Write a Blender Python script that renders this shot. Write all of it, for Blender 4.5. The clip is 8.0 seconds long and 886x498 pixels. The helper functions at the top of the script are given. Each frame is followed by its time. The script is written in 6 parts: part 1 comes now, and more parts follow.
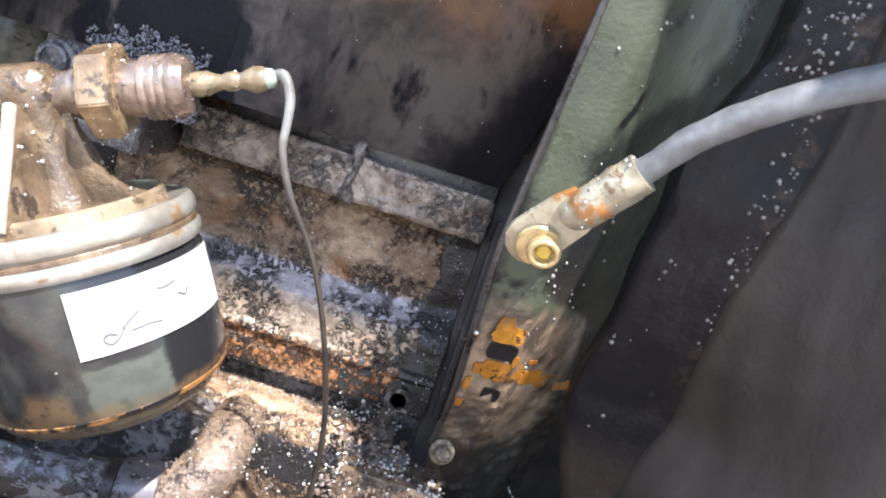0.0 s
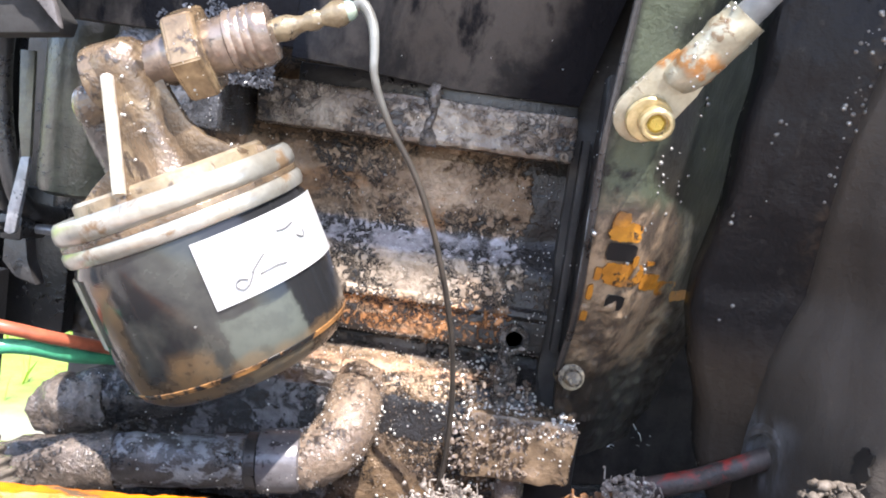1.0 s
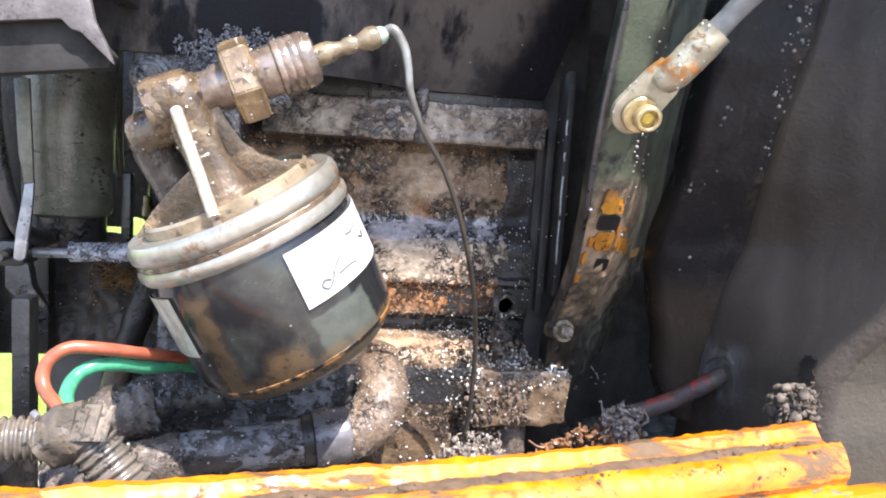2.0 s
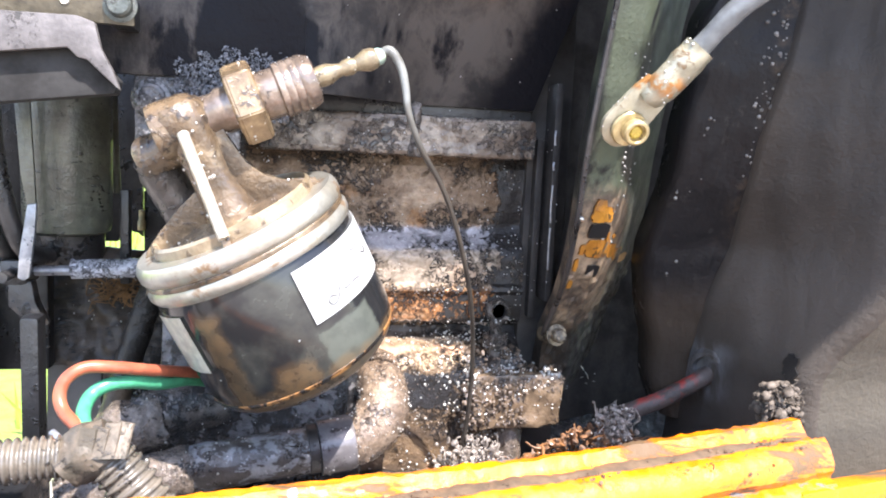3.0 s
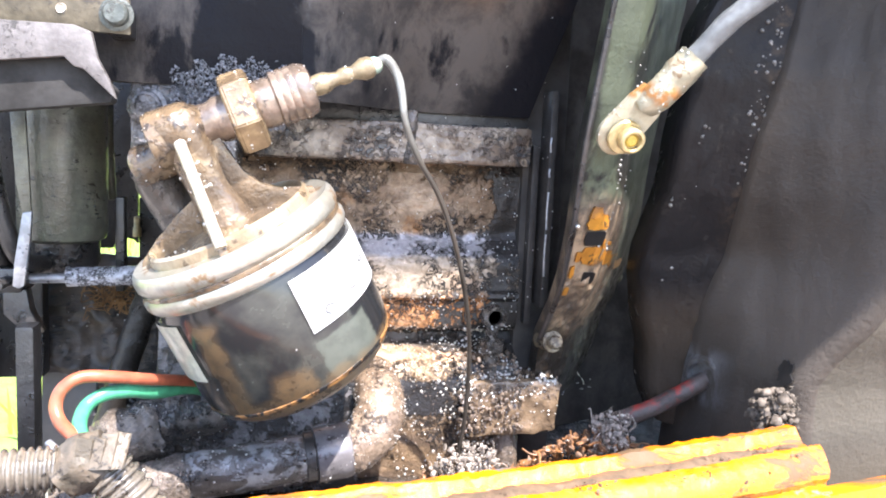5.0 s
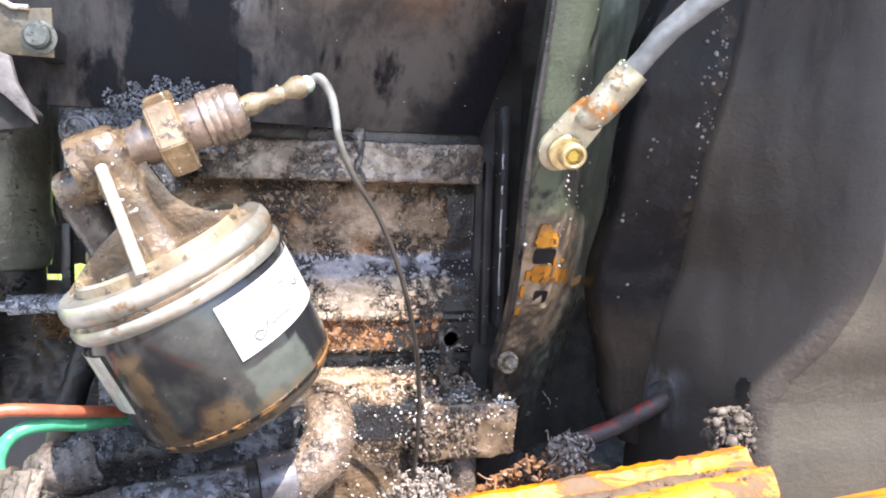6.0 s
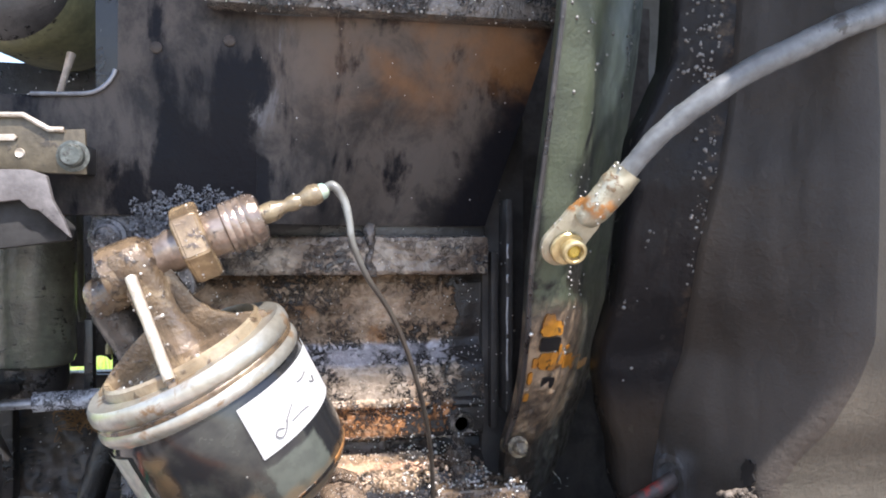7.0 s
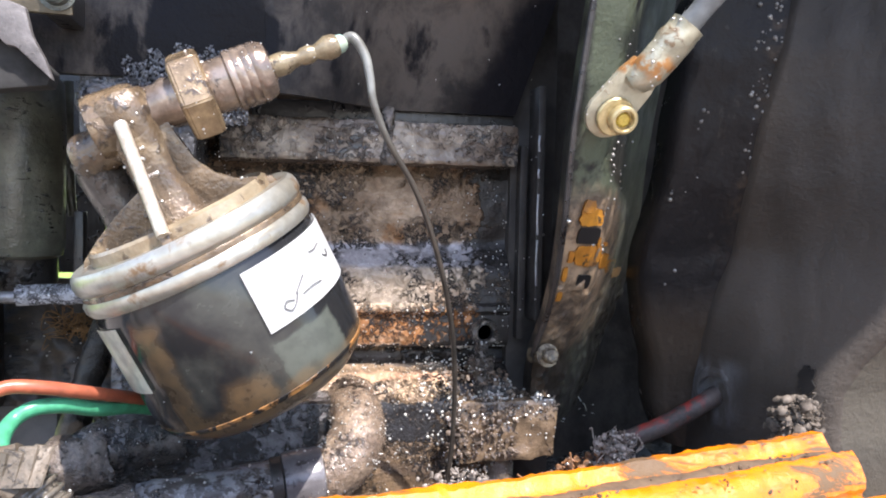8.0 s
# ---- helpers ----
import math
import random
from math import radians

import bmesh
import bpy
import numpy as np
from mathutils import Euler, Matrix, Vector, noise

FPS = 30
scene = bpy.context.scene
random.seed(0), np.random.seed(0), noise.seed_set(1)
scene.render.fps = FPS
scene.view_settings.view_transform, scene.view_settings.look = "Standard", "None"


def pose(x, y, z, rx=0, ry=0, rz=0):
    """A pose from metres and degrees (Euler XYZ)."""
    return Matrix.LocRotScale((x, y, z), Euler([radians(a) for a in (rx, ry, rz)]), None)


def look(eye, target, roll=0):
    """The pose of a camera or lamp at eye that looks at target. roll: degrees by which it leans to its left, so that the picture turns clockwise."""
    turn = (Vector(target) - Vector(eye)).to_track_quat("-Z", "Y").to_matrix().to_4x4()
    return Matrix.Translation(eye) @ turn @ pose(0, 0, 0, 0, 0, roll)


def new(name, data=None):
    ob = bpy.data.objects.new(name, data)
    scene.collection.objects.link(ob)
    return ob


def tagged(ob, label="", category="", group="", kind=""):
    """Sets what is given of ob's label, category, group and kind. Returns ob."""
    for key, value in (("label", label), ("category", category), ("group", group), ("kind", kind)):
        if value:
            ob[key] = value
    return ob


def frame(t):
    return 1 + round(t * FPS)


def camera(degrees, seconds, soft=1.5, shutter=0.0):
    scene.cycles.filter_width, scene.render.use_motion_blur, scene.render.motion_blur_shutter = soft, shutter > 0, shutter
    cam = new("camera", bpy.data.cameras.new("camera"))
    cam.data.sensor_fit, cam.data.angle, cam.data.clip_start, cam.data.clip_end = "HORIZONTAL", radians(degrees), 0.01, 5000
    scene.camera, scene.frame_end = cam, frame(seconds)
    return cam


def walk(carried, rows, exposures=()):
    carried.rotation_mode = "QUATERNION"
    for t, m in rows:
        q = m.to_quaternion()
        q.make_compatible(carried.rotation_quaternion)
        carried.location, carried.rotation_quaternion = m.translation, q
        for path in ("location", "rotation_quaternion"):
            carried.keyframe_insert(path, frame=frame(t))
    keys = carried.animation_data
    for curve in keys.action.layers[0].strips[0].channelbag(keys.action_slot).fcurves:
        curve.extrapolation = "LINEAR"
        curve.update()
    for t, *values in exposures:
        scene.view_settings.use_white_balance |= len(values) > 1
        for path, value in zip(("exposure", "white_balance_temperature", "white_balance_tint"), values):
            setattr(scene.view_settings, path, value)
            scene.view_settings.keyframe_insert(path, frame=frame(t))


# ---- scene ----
cam = camera(59.9, 8.0, soft=1.9)
PATH = [
    (0, (0.009, -0.001, 0.899), (0.042, 1.983, 0.65), 18.5),
    (0.5, (0.017, 0.011, 0.87), (-0.096, 1.997, 0.659), 14.0),
    (1, (-0.011, -0.003, 0.845), (-0.081, 1.986, 0.651), 8.1),
    (1.2, (-0.058, -0.015, 0.832), (0.043, 1.979, 0.729), 6.6),
    (2.3, (-0.107, -0.058, 0.855), (0.259, 1.891, 0.597), 3.7),
    (2.5, (-0.114, -0.062, 0.856), (0.275, 1.883, 0.601), 3.6),
    (3, (-0.111, -0.059, 0.858), (0.285, 1.887, 0.621), 2.6),
    (3.5, (-0.115, -0.058, 0.86), (0.287, 1.888, 0.633), 2.3),
    (4, (-0.122, -0.059, 0.854), (0.281, 1.885, 0.614), 2.3),
    (4.2, (-0.124, -0.059, 0.854), (0.276, 1.886, 0.619), 2.4),
    (5.3, (-0.101, -0.059, 0.865), (0.315, 1.884, 0.639), 2.5),
    (5.5, (-0.092, -0.055, 0.867), (0.321, 1.89, 0.654), 1.7),
    (6, (-0.083, -0.055, 0.863), (0.33, 1.893, 0.674), 1.5),
    (6.5, (-0.09, -0.065, 0.874), (0.313, 1.892, 0.796), 0.8),
    (7, (-0.089, -0.072, 0.88), (0.312, 1.887, 0.854), 0.1),
    (7.5, (-0.092, -0.07, 0.872), (0.303, 1.89, 0.84), -0.0),
    (8, (-0.092, -0.029, 0.83), (0.302, 1.93, 0.747), 1.2),
]
EXPOSURES = [(t, stops + 0.15, 6500, 15) for t, stops in ((0, 1.74), (0.5, 1.72), (1, 1.76), (2.5, 1.54), (3, 1.95), (3.5, 2.18), (4, 2.2), (5.5, 2.25), (6, 1.92), (6.5, 1.53), (7, 1.40), (7.5, 1.42), (8, 1.42))]
walk(cam, [(t, look(eye, target, roll)) for t, eye, target, roll in PATH],
     exposures=EXPOSURES)

# ---- light ----
SUN_TO = Vector((0.18, -0.50, 0.85)).normalized()
world = bpy.data.worlds.new("sky")
scene.world = world
world.use_nodes = True
wn = world.node_tree
sky = wn.nodes.new("ShaderNodeTexSky")
sky.sky_type, sky.sun_disc = "NISHITA", False
sky.sun_elevation = math.asin(SUN_TO.z)
sky.sun_rotation = math.atan2(SUN_TO.x, SUN_TO.y)
wn.nodes["Background"].inputs["Strength"].default_value = 0.15
wn.links.new(sky.outputs["Color"], wn.nodes["Background"].inputs["Color"])
sun = new("sun", bpy.data.lights.new("sun", "SUN"))
sun.data.energy, sun.data.angle, sun.data.color = 3.35, radians(0.53), (1.0, 0.965, 0.92)
sun.matrix_world = look(SUN_TO * 20, (0, 0, 0))


# ---- materials ----
class Nodes:
    """A small builder for node materials."""

    def __init__(self, name):
        self.m = bpy.data.materials.new(name)
        self.m.use_nodes = True
        self.t = self.m.node_tree
        self.p = self.t.nodes["Principled BSDF"]
        self.co = self.t.nodes.new("ShaderNodeTexCoord").outputs["Object"]

    def put(self, socket, value):
        if isinstance(value, bpy.types.NodeSocket):
            self.t.links.new(value, socket)
        else:
            socket.default_value = (*value, 1.0) if isinstance(value, tuple) and len(value) == 3 and socket.type == "RGBA" else value

    def noise(self, scale, detail=6.0, rough=0.6, distort=0.0, shift=0.0, stretch=(1, 1, 1)):
        mp = self.t.nodes.new("ShaderNodeMapping")
        mp.inputs["Location"].default_value = (shift, shift * 0.7, shift * 1.3)
        mp.inputs["Scale"].default_value = stretch
        self.t.links.new(self.co, mp.inputs["Vector"])
        n = self.t.nodes.new("ShaderNodeTexNoise")
        n.inputs["Scale"].default_value, n.inputs["Detail"].default_value = scale, detail
        n.inputs["Roughness"].default_value, n.inputs["Distortion"].default_value = rough, distort
        self.t.links.new(mp.outputs["Vector"], n.inputs["Vector"])
        return n.outputs["Fac"]

    def span(self, value, a, b, lo=0.0, hi=1.0):
        r = self.t.nodes.new("ShaderNodeMapRange")
        r.interpolation_type = "SMOOTHSTEP"
        self.put(r.inputs["Value"], value)
        for key, v in zip(("From Min", "From Max", "To Min", "To Max"), (a, b, lo, hi)):
            r.inputs[key].default_value = v
        return r.outputs["Result"]

    def mix(self, fac, a, b):
        x = self.t.nodes.new("ShaderNodeMix")
        x.data_type = "RGBA"
        self.put(x.inputs["Factor"], fac)
        self.put(x.inputs["A"], a), self.put(x.inputs["B"], b)
        # colour sockets sit behind the float and vector ones
        for s, v in ((x.inputs[6], a), (x.inputs[7], b)):
            self.put(s, v)
        return x.outputs[2]

    def sum(self, a, b, op="ADD"):
        x = self.t.nodes.new("ShaderNodeMath")
        x.operation = op
        self.put(x.inputs[0], a), self.put(x.inputs[1], b)
        return x.outputs[0]

    def axis(self, which):
        s = self.t.nodes.new("ShaderNodeSeparateXYZ")
        self.t.links.new(self.co, s.inputs[0])
        return s.outputs[which]

    def along(self, way, origin):
        """The way of the point along a direction, from an origin."""
        d = self.t.nodes.new("ShaderNodeVectorMath")
        d.operation = "DOT_PRODUCT"
        self.t.links.new(self.co, d.inputs[0])
        d.inputs[1].default_value = way
        return self.sum(d.outputs["Value"], -Vector(origin).dot(Vector(way)))

    def window(self, value, a, b, soft):
        """One between a and b, falling to nothing over soft on both sides."""
        return self.sum(self.span(value, a - soft, a), self.span(value, b + soft, b), "MULTIPLY")

    def all(self, *values):
        out = values[0]
        for v in values[1:]:
            out = self.sum(out, v, "MULTIPLY")
        return out

    def bump(self, height, strength=0.4, distance=0.001):
        b = self.t.nodes.new("ShaderNodeBump")
        b.inputs["Strength"].default_value, b.inputs["Distance"].default_value = strength, distance
        self.t.links.new(height, b.inputs["Height"])
        self.t.links.new(b.outputs["Normal"], self.p.inputs["Normal"])
        if self.p.inputs["Coat Weight"].default_value > 0:
            self.t.links.new(b.outputs["Normal"], self.p.inputs["Coat Normal"])

    def set(self, **kw):
        for key, v in kw.items():
            self.put(self.p.inputs[key.replace("_", " ")], v)


def grimy(name, c1, c2, grime=(0.012, 0.011, 0.010), amount=0.5, scale=45.0, rough=0.45, grime_rough=0.3, metal=0.0,
          bump=0.5, fine=500.0, coat=0.0, third=None, third_amount=0.35, shift=0.0, stretch=(1, 1, 1), depth=0.001, fleck=(0.82, 1.12), speck=6.5, wrinkle=0.0, extra=None):
    """A base of two colours in large stains, a third in patches, grease over it in ragged islands, and fine relief."""
    k = Nodes(name)
    col = k.mix(k.span(k.noise(scale, 8, 0.65, 0.3, shift, stretch), 0.36, 0.64), c1, c2)
    if third:
        col = k.mix(k.span(k.noise(scale * 0.8, 7, 0.6, 0.5, shift + 3.1, stretch), 0.62 - third_amount * 0.3, 0.74 - third_amount * 0.3), col, third)
    if extra:
        col, more = extra(k, col)
    isle = k.noise(scale * speck, 5, 0.6, 0.6, shift + 7.7, stretch)
    wide = k.noise(scale * 0.9, 5, 0.6, 0.4, shift + 1.9)
    both = k.sum(k.sum(isle, 0.45, "MULTIPLY"), k.sum(wide, 0.55, "MULTIPLY"))
    if extra:
        both = k.sum(both, more)
    edge = 0.64 - amount * 0.22
    solid = k.span(both, edge - 0.01, edge + 0.06)
    # wrinkled ridges of grease round the solid patches
    ridge = k.span(k.sum(k.sum(isle, -0.5), 0.0, "ABSOLUTE"), 0.055, 0.020)
    worm = k.sum(ridge, k.span(wide, edge - 0.13, edge - 0.01, 0.0, wrinkle), "MULTIPLY")
    mask = k.sum(solid, worm, "MAXIMUM")
    dots = k.span(k.noise(fine * 0.6, 3, 0.5, 0.0, shift), 0.3, 0.75, *fleck)
    shade = k.t.nodes.new("ShaderNodeMix")
    shade.data_type, shade.blend_type = "RGBA", "MULTIPLY"
    shade.inputs[0].default_value = 1.0
    k.put(shade.inputs[6], col), k.t.links.new(dots, shade.inputs[7])
    k.set(Base_Color=k.mix(mask, shade.outputs[2], grime), Roughness=k.span(mask, 0, 1, rough, grime_rough), Metallic=k.span(mask, 0, 1, metal, 0.0))
    k.set(Coat_Weight=coat, Coat_Roughness=0.07)
    height = k.sum(k.sum(mask, 0.9 if wrinkle else 0.25, "MULTIPLY"), k.sum(k.sum(k.noise(fine, 4, 0.6, 0.0, shift), 0.5, "MULTIPLY"), k.sum(k.noise(fine * 2.6, 2, 0.5, 0.0, shift), 0.22, "MULTIPLY")))
    k.bump(height, bump, depth)
    return k.m


def plain(name, c1, c2=None, rough=0.5, metal=0.0, scale=60.0, bump=0.15, fine=600.0, coat=0.0, stretch=(1, 1, 1), shift=0.0):
    """A surface of nearly one colour with faint mottling and fine relief."""
    k = Nodes(name)
    c2 = c2 or tuple(v * 0.7 for v in c1)
    n = k.noise(scale, 7, 0.65, 0.2, shift, stretch)
    k.set(Base_Color=k.mix(k.span(n, 0.35, 0.68), c1, c2), Roughness=k.span(n, 0.3, 0.7, rough * 0.8, min(1.0, rough * 1.2)), Metallic=metal)
    k.set(Coat_Weight=coat, Coat_Roughness=0.1)
    k.bump(k.noise(fine, 4, 0.6, 0.0, shift, stretch), bump, 0.0006)
    return k.m


def chipped_paint():
    """Orange-yellow machine paint, chipped to dull grey primer, with brown dirt smeared along the rail."""
    k = Nodes("chipped_yellow_paint")
    paint = k.mix(k.span(k.noise(14, 6, 0.6), 0.35, 0.65), (0.68, 0.190, 0.0015), (0.76, 0.238, 0.003))
    smear = k.noise(52, 9, 0.72, 0.6, 8.0, (0.30, 1.1, 1.3))
    grime = k.span(k.sum(smear, k.sum(k.noise(16, 4, 0.6, 0.0, 2.0), 0.35, "MULTIPLY")), 0.722, 0.776)
    rust = k.span(k.sum(smear, k.sum(k.noise(16, 4, 0.6, 0.0, 2.0), 0.35, "MULTIPLY")), 0.640, 0.715)
    chip = k.span(k.noise(30, 8, 0.66, 0.3, 3.0, (0.5, 1, 1.2)), 0.618, 0.630)
    col = k.mix(k.sum(rust, 0.7, "MULTIPLY"), paint, (0.50, 0.135, 0.004))
    col = k.mix(chip, k.mix(grime, col, (0.125, 0.075, 0.036)), (0.145, 0.135, 0.125))
    k.set(Base_Color=col, Roughness=k.span(grime, 0, 1, 0.34, 0.65), Coat_Weight=k.span(grime, 0, 1, 0.35, 0.0), Coat_Roughness=0.16)
    k.bump(k.sum(k.sum(chip, -1.2, "MULTIPLY"), k.sum(k.sum(grime, 0.7, "MULTIPLY"), k.sum(k.noise(170, 7, 0.7), 1.3, "MULTIPLY"))), 0.45, 0.0014)
    return k.m


# the fuel filter's place, axis and front
FILTER_AT, FILTER_DOWN = Vector((-0.1297, 0.3089, 0.815)), Vector((0.4490, 0.150, -0.8810)).normalized()
FILTER_SIDE = (Vector((1, 0, 0)) - FILTER_DOWN * FILTER_DOWN.x).normalized()
FILTER_FRONT = FILTER_DOWN.cross(FILTER_SIDE)
if FILTER_FRONT.y > 0:
    FILTER_FRONT = -FILTER_FRONT


def stained_can():
    """Black enamel with brown runs of old fuel and rust by the seam; a grey-green reflection and a pale haze are
    painted in.
    """
    k = Nodes("glossy_black_enamel")
    wob = k.sum(k.noise(55, 5, 0.55, 0.3, 1.7), -0.5)
    h = k.sum(k.along(FILTER_DOWN, FILTER_AT), k.sum(wob, 0.012, "MULTIPLY"))
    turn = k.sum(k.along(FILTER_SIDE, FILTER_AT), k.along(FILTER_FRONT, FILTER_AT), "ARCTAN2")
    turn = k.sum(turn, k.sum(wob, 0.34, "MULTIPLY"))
    streak = k.span(k.noise(110, 5, 0.6, 0.2, 3.0), 0.30, 0.62)
    run = k.all(k.window(turn, -0.56, -0.46, 0.14), k.span(h, 0.008, 0.018), k.span(streak, 0, 1, 0.45, 0.9))
    run = k.sum(run, k.all(k.window(turn, -0.10, 0.12, 0.12), k.span(h, 0.043, 0.0500), k.span(streak, 0, 1, 0.25, 0.8)), "MAXIMUM")
    run = k.sum(run, k.all(k.span(h, 0.0545, 0.0585), k.span(streak, 0, 1, 0.25, 0.7)), "MAXIMUM")
    # grey-green reflection painted below the label
    mirror_patch = k.all(k.window(turn, 0.42, 0.95, 0.07), k.span(h, 0.0385, 0.0415), k.span(streak, 0, 1, 0.65, 1.0))
    # hazy reflection across the front, painted as a paler tone
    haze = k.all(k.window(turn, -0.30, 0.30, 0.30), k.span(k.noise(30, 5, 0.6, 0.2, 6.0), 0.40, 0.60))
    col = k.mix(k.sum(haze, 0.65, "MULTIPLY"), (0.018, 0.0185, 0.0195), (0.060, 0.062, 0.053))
    col = k.mix(mirror_patch, col, (0.082, 0.090, 0.075))
    col = k.mix(k.sum(run, 0.68, "MULTIPLY"), col, (0.185, 0.112, 0.050))
    dull = k.sum(k.sum(run, mirror_patch, "MAXIMUM"), k.sum(haze, 0.5, "MULTIPLY"), "MAXIMUM")
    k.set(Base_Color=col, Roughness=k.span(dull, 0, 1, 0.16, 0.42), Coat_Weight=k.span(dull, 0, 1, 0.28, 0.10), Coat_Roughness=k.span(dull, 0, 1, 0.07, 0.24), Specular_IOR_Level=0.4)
    k.bump(k.sum(k.noise(38, 4, 0.5, 0.2), k.sum(dull, 0.15, "MULTIPLY")), 0.16, 0.002)
    return k.m


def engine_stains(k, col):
    """Bands along the block: brown oil above, a blue-grey strip painted for reflected sky, a paler band, rust, a dark
    groove, copper-coloured ridge, and grease towards its end and foot.
    """
    n = k.noise(70, 5, 0.6, 0.0, 2.2)
    z = k.sum(k.axis(2), k.sum(k.sum(n, -0.5), 0.008, "MULTIPLY"))
    patch = k.noise(46, 6, 0.62, 0.3, 4.4, (0.5, 1, 1.3))
    oiled = k.all(k.span(z, 0.816, 0.824), k.span(patch, 0.35, 0.60))
    col = k.mix(k.sum(oiled, 0.8, "MULTIPLY"), col, (0.165, 0.105, 0.062))
    # blue-grey of the sky reflected by the sloping face, put into the colour
    sky_strip = k.window(z, 0.8030, 0.8130, 0.003)
    col = k.mix(k.sum(sky_strip, 0.85, "MULTIPLY"), col, (0.42, 0.425, 0.47))
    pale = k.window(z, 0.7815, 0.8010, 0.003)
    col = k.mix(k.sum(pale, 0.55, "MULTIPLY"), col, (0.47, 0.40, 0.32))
    rust = k.all(k.window(z, 0.7590, 0.7760, 0.0025), k.span(k.noise(60, 7, 0.65, 0.3, 4.4, (0.5, 1, 1.5)), 0.32, 0.58))
    col = k.mix(rust, col, (0.47, 0.205, 0.075))
    ridge = k.window(z, 0.7450, 0.7515, 0.0015)
    col = k.mix(ridge, col, (0.105, 0.082, 0.066))
    copper = k.all(k.window(z, 0.7385, 0.7405, 0.0014), k.span(k.noise(55, 6, 0.6, 0.0, 1.0, (0.5, 1, 1)), 0.30, 0.55))
    below = k.span(z, 0.7455, 0.7425)
    col = k.mix(below, col, k.mix(k.span(patch, 0.38, 0.62), (0.27, 0.182, 0.108), (0.14, 0.098, 0.066)))
    col = k.mix(copper, col, (0.60, 0.36, 0.23))
    groove = k.window(z, 0.7525, 0.7570, 0.002)
    low = k.sum(k.window(z, 0.7080, 0.7255, 0.004, ), 0.16, "MULTIPLY")
    grease = k.sum(low, k.sum(k.sum(pale, -0.030, "MULTIPLY"), k.sum(k.sum(copper, -0.06, "MULTIPLY"), k.sum(ridge, 0.035, "MULTIPLY"))))
    grease = k.sum(grease, k.sum(sky_strip, 0.028, "MULTIPLY"))
    end = k.sum(k.axis(0), k.sum(k.sum(k.noise(38, 5, 0.6, 0.0, 9.0), -0.5), 0.024, "MULTIPLY"))
    grease = k.sum(grease, k.sum(k.span(end, -0.006, 0.018, 0.0, 0.09), k.span(end, 0.014, 0.022, 0.0, 0.12)))
    return col, k.sum(grease, k.sum(groove, 0.14, "MULTIPLY"))


def oiled_wire():
    """Grey insulation, soaked brown-black with oil over its lower length."""
    k = Nodes("oily_grey_wire")
    n = k.noise(70, 6, 0.6)
    clean = k.mix(k.span(n, 0.35, 0.65), (0.20, 0.205, 0.19), (0.11, 0.105, 0.092))
    soaked = k.mix(k.span(n, 0.35, 0.65), (0.060, 0.050, 0.040), (0.030, 0.026, 0.022))
    k.set(Base_Color=k.mix(k.span(k.sum(k.axis(2), k.sum(n, 0.03, "MULTIPLY")), 0.900, 0.868), clean, soaked), Roughness=0.32)
    k.bump(k.noise(300, 4, 0.6), 0.2, 0.0006)
    return k.m


def scraped(k, col):
    """Pale scraped patches with hard edges."""
    patch = k.all(k.span(k.noise(95, 7, 0.68, 0.4, 3.3, (0.6, 1, 1.1)), 0.500, 0.530), k.span(k.noise(150, 4, 0.6, 0.0, 1.1), 0.36, 0.50))
    tone = k.mix(k.span(k.noise(80, 4, 0.6, 0.0, 6.0), 0.40, 0.60), (0.30, 0.295, 0.285), (0.21, 0.215, 0.235))
    return k.mix(patch, col, tone), k.sum(patch, -0.045, "MULTIPLY")


M = {}
M["crumb"] = plain("rusty_crumbs", (0.30, 0.135, 0.05), (0.12, 0.075, 0.05), 0.5, 0.0, 160, 0.2, 500, 0.2)
M["old_zinc"] = grimy("muddy_yellowed_zinc", (0.26, 0.21, 0.135), (0.15, 0.115, 0.075), (0.05, 0.038, 0.027), 0.58, 90, 0.3, 0.25, 0.2, 0.6, 500, 0.4)
M["gold"] = grimy("yellow_passivated_steel", (0.56, 0.46, 0.25), (0.40, 0.30, 0.14), (0.12, 0.085, 0.045), 0.32, 90, 0.28, 0.3, 0.5, 0.3, 420)
M["socket"] = plain("bright_yellow_zinc", (0.60, 0.46, 0.10), (0.46, 0.33, 0.08), 0.3, 0.5, 120, 0.1)
M["crust"] = plain("blue_grey_grease_crust", (0.20, 0.21, 0.235), (0.085, 0.089, 0.10), 0.18, 0.0, 260, 0.4, 400, 0.8)
M["lump_black"] = plain("oily_black_crumbs", (0.075, 0.065, 0.056), (0.025, 0.023, 0.022), 0.28, 0.0, 140, 0.2, 500, 0.4)
M["flange"] = grimy("blue_grey_greasy_iron", (0.115, 0.118, 0.13), (0.055, 0.056, 0.062), (0.014, 0.014, 0.015), 0.46, 55, 0.22, 0.13, 0.0, 1.0, 300, 1.0, depth=0.002, wrinkle=0.6)
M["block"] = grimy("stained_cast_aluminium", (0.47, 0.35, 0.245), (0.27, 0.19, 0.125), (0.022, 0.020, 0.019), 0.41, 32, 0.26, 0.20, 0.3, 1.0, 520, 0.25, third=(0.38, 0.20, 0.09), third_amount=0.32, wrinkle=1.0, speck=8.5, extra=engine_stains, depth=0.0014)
M["band"] = grimy("greasy_ledge_aluminium", (0.34, 0.285, 0.225), (0.19, 0.145, 0.11), (0.026, 0.023, 0.023), 0.50, 38, 0.30, 0.18, 0.25, 0.9, 380, 0.5, shift=2.0, speck=6.0, wrinkle=0.6, third=(0.12, 0.085, 0.06), third_amount=0.5)
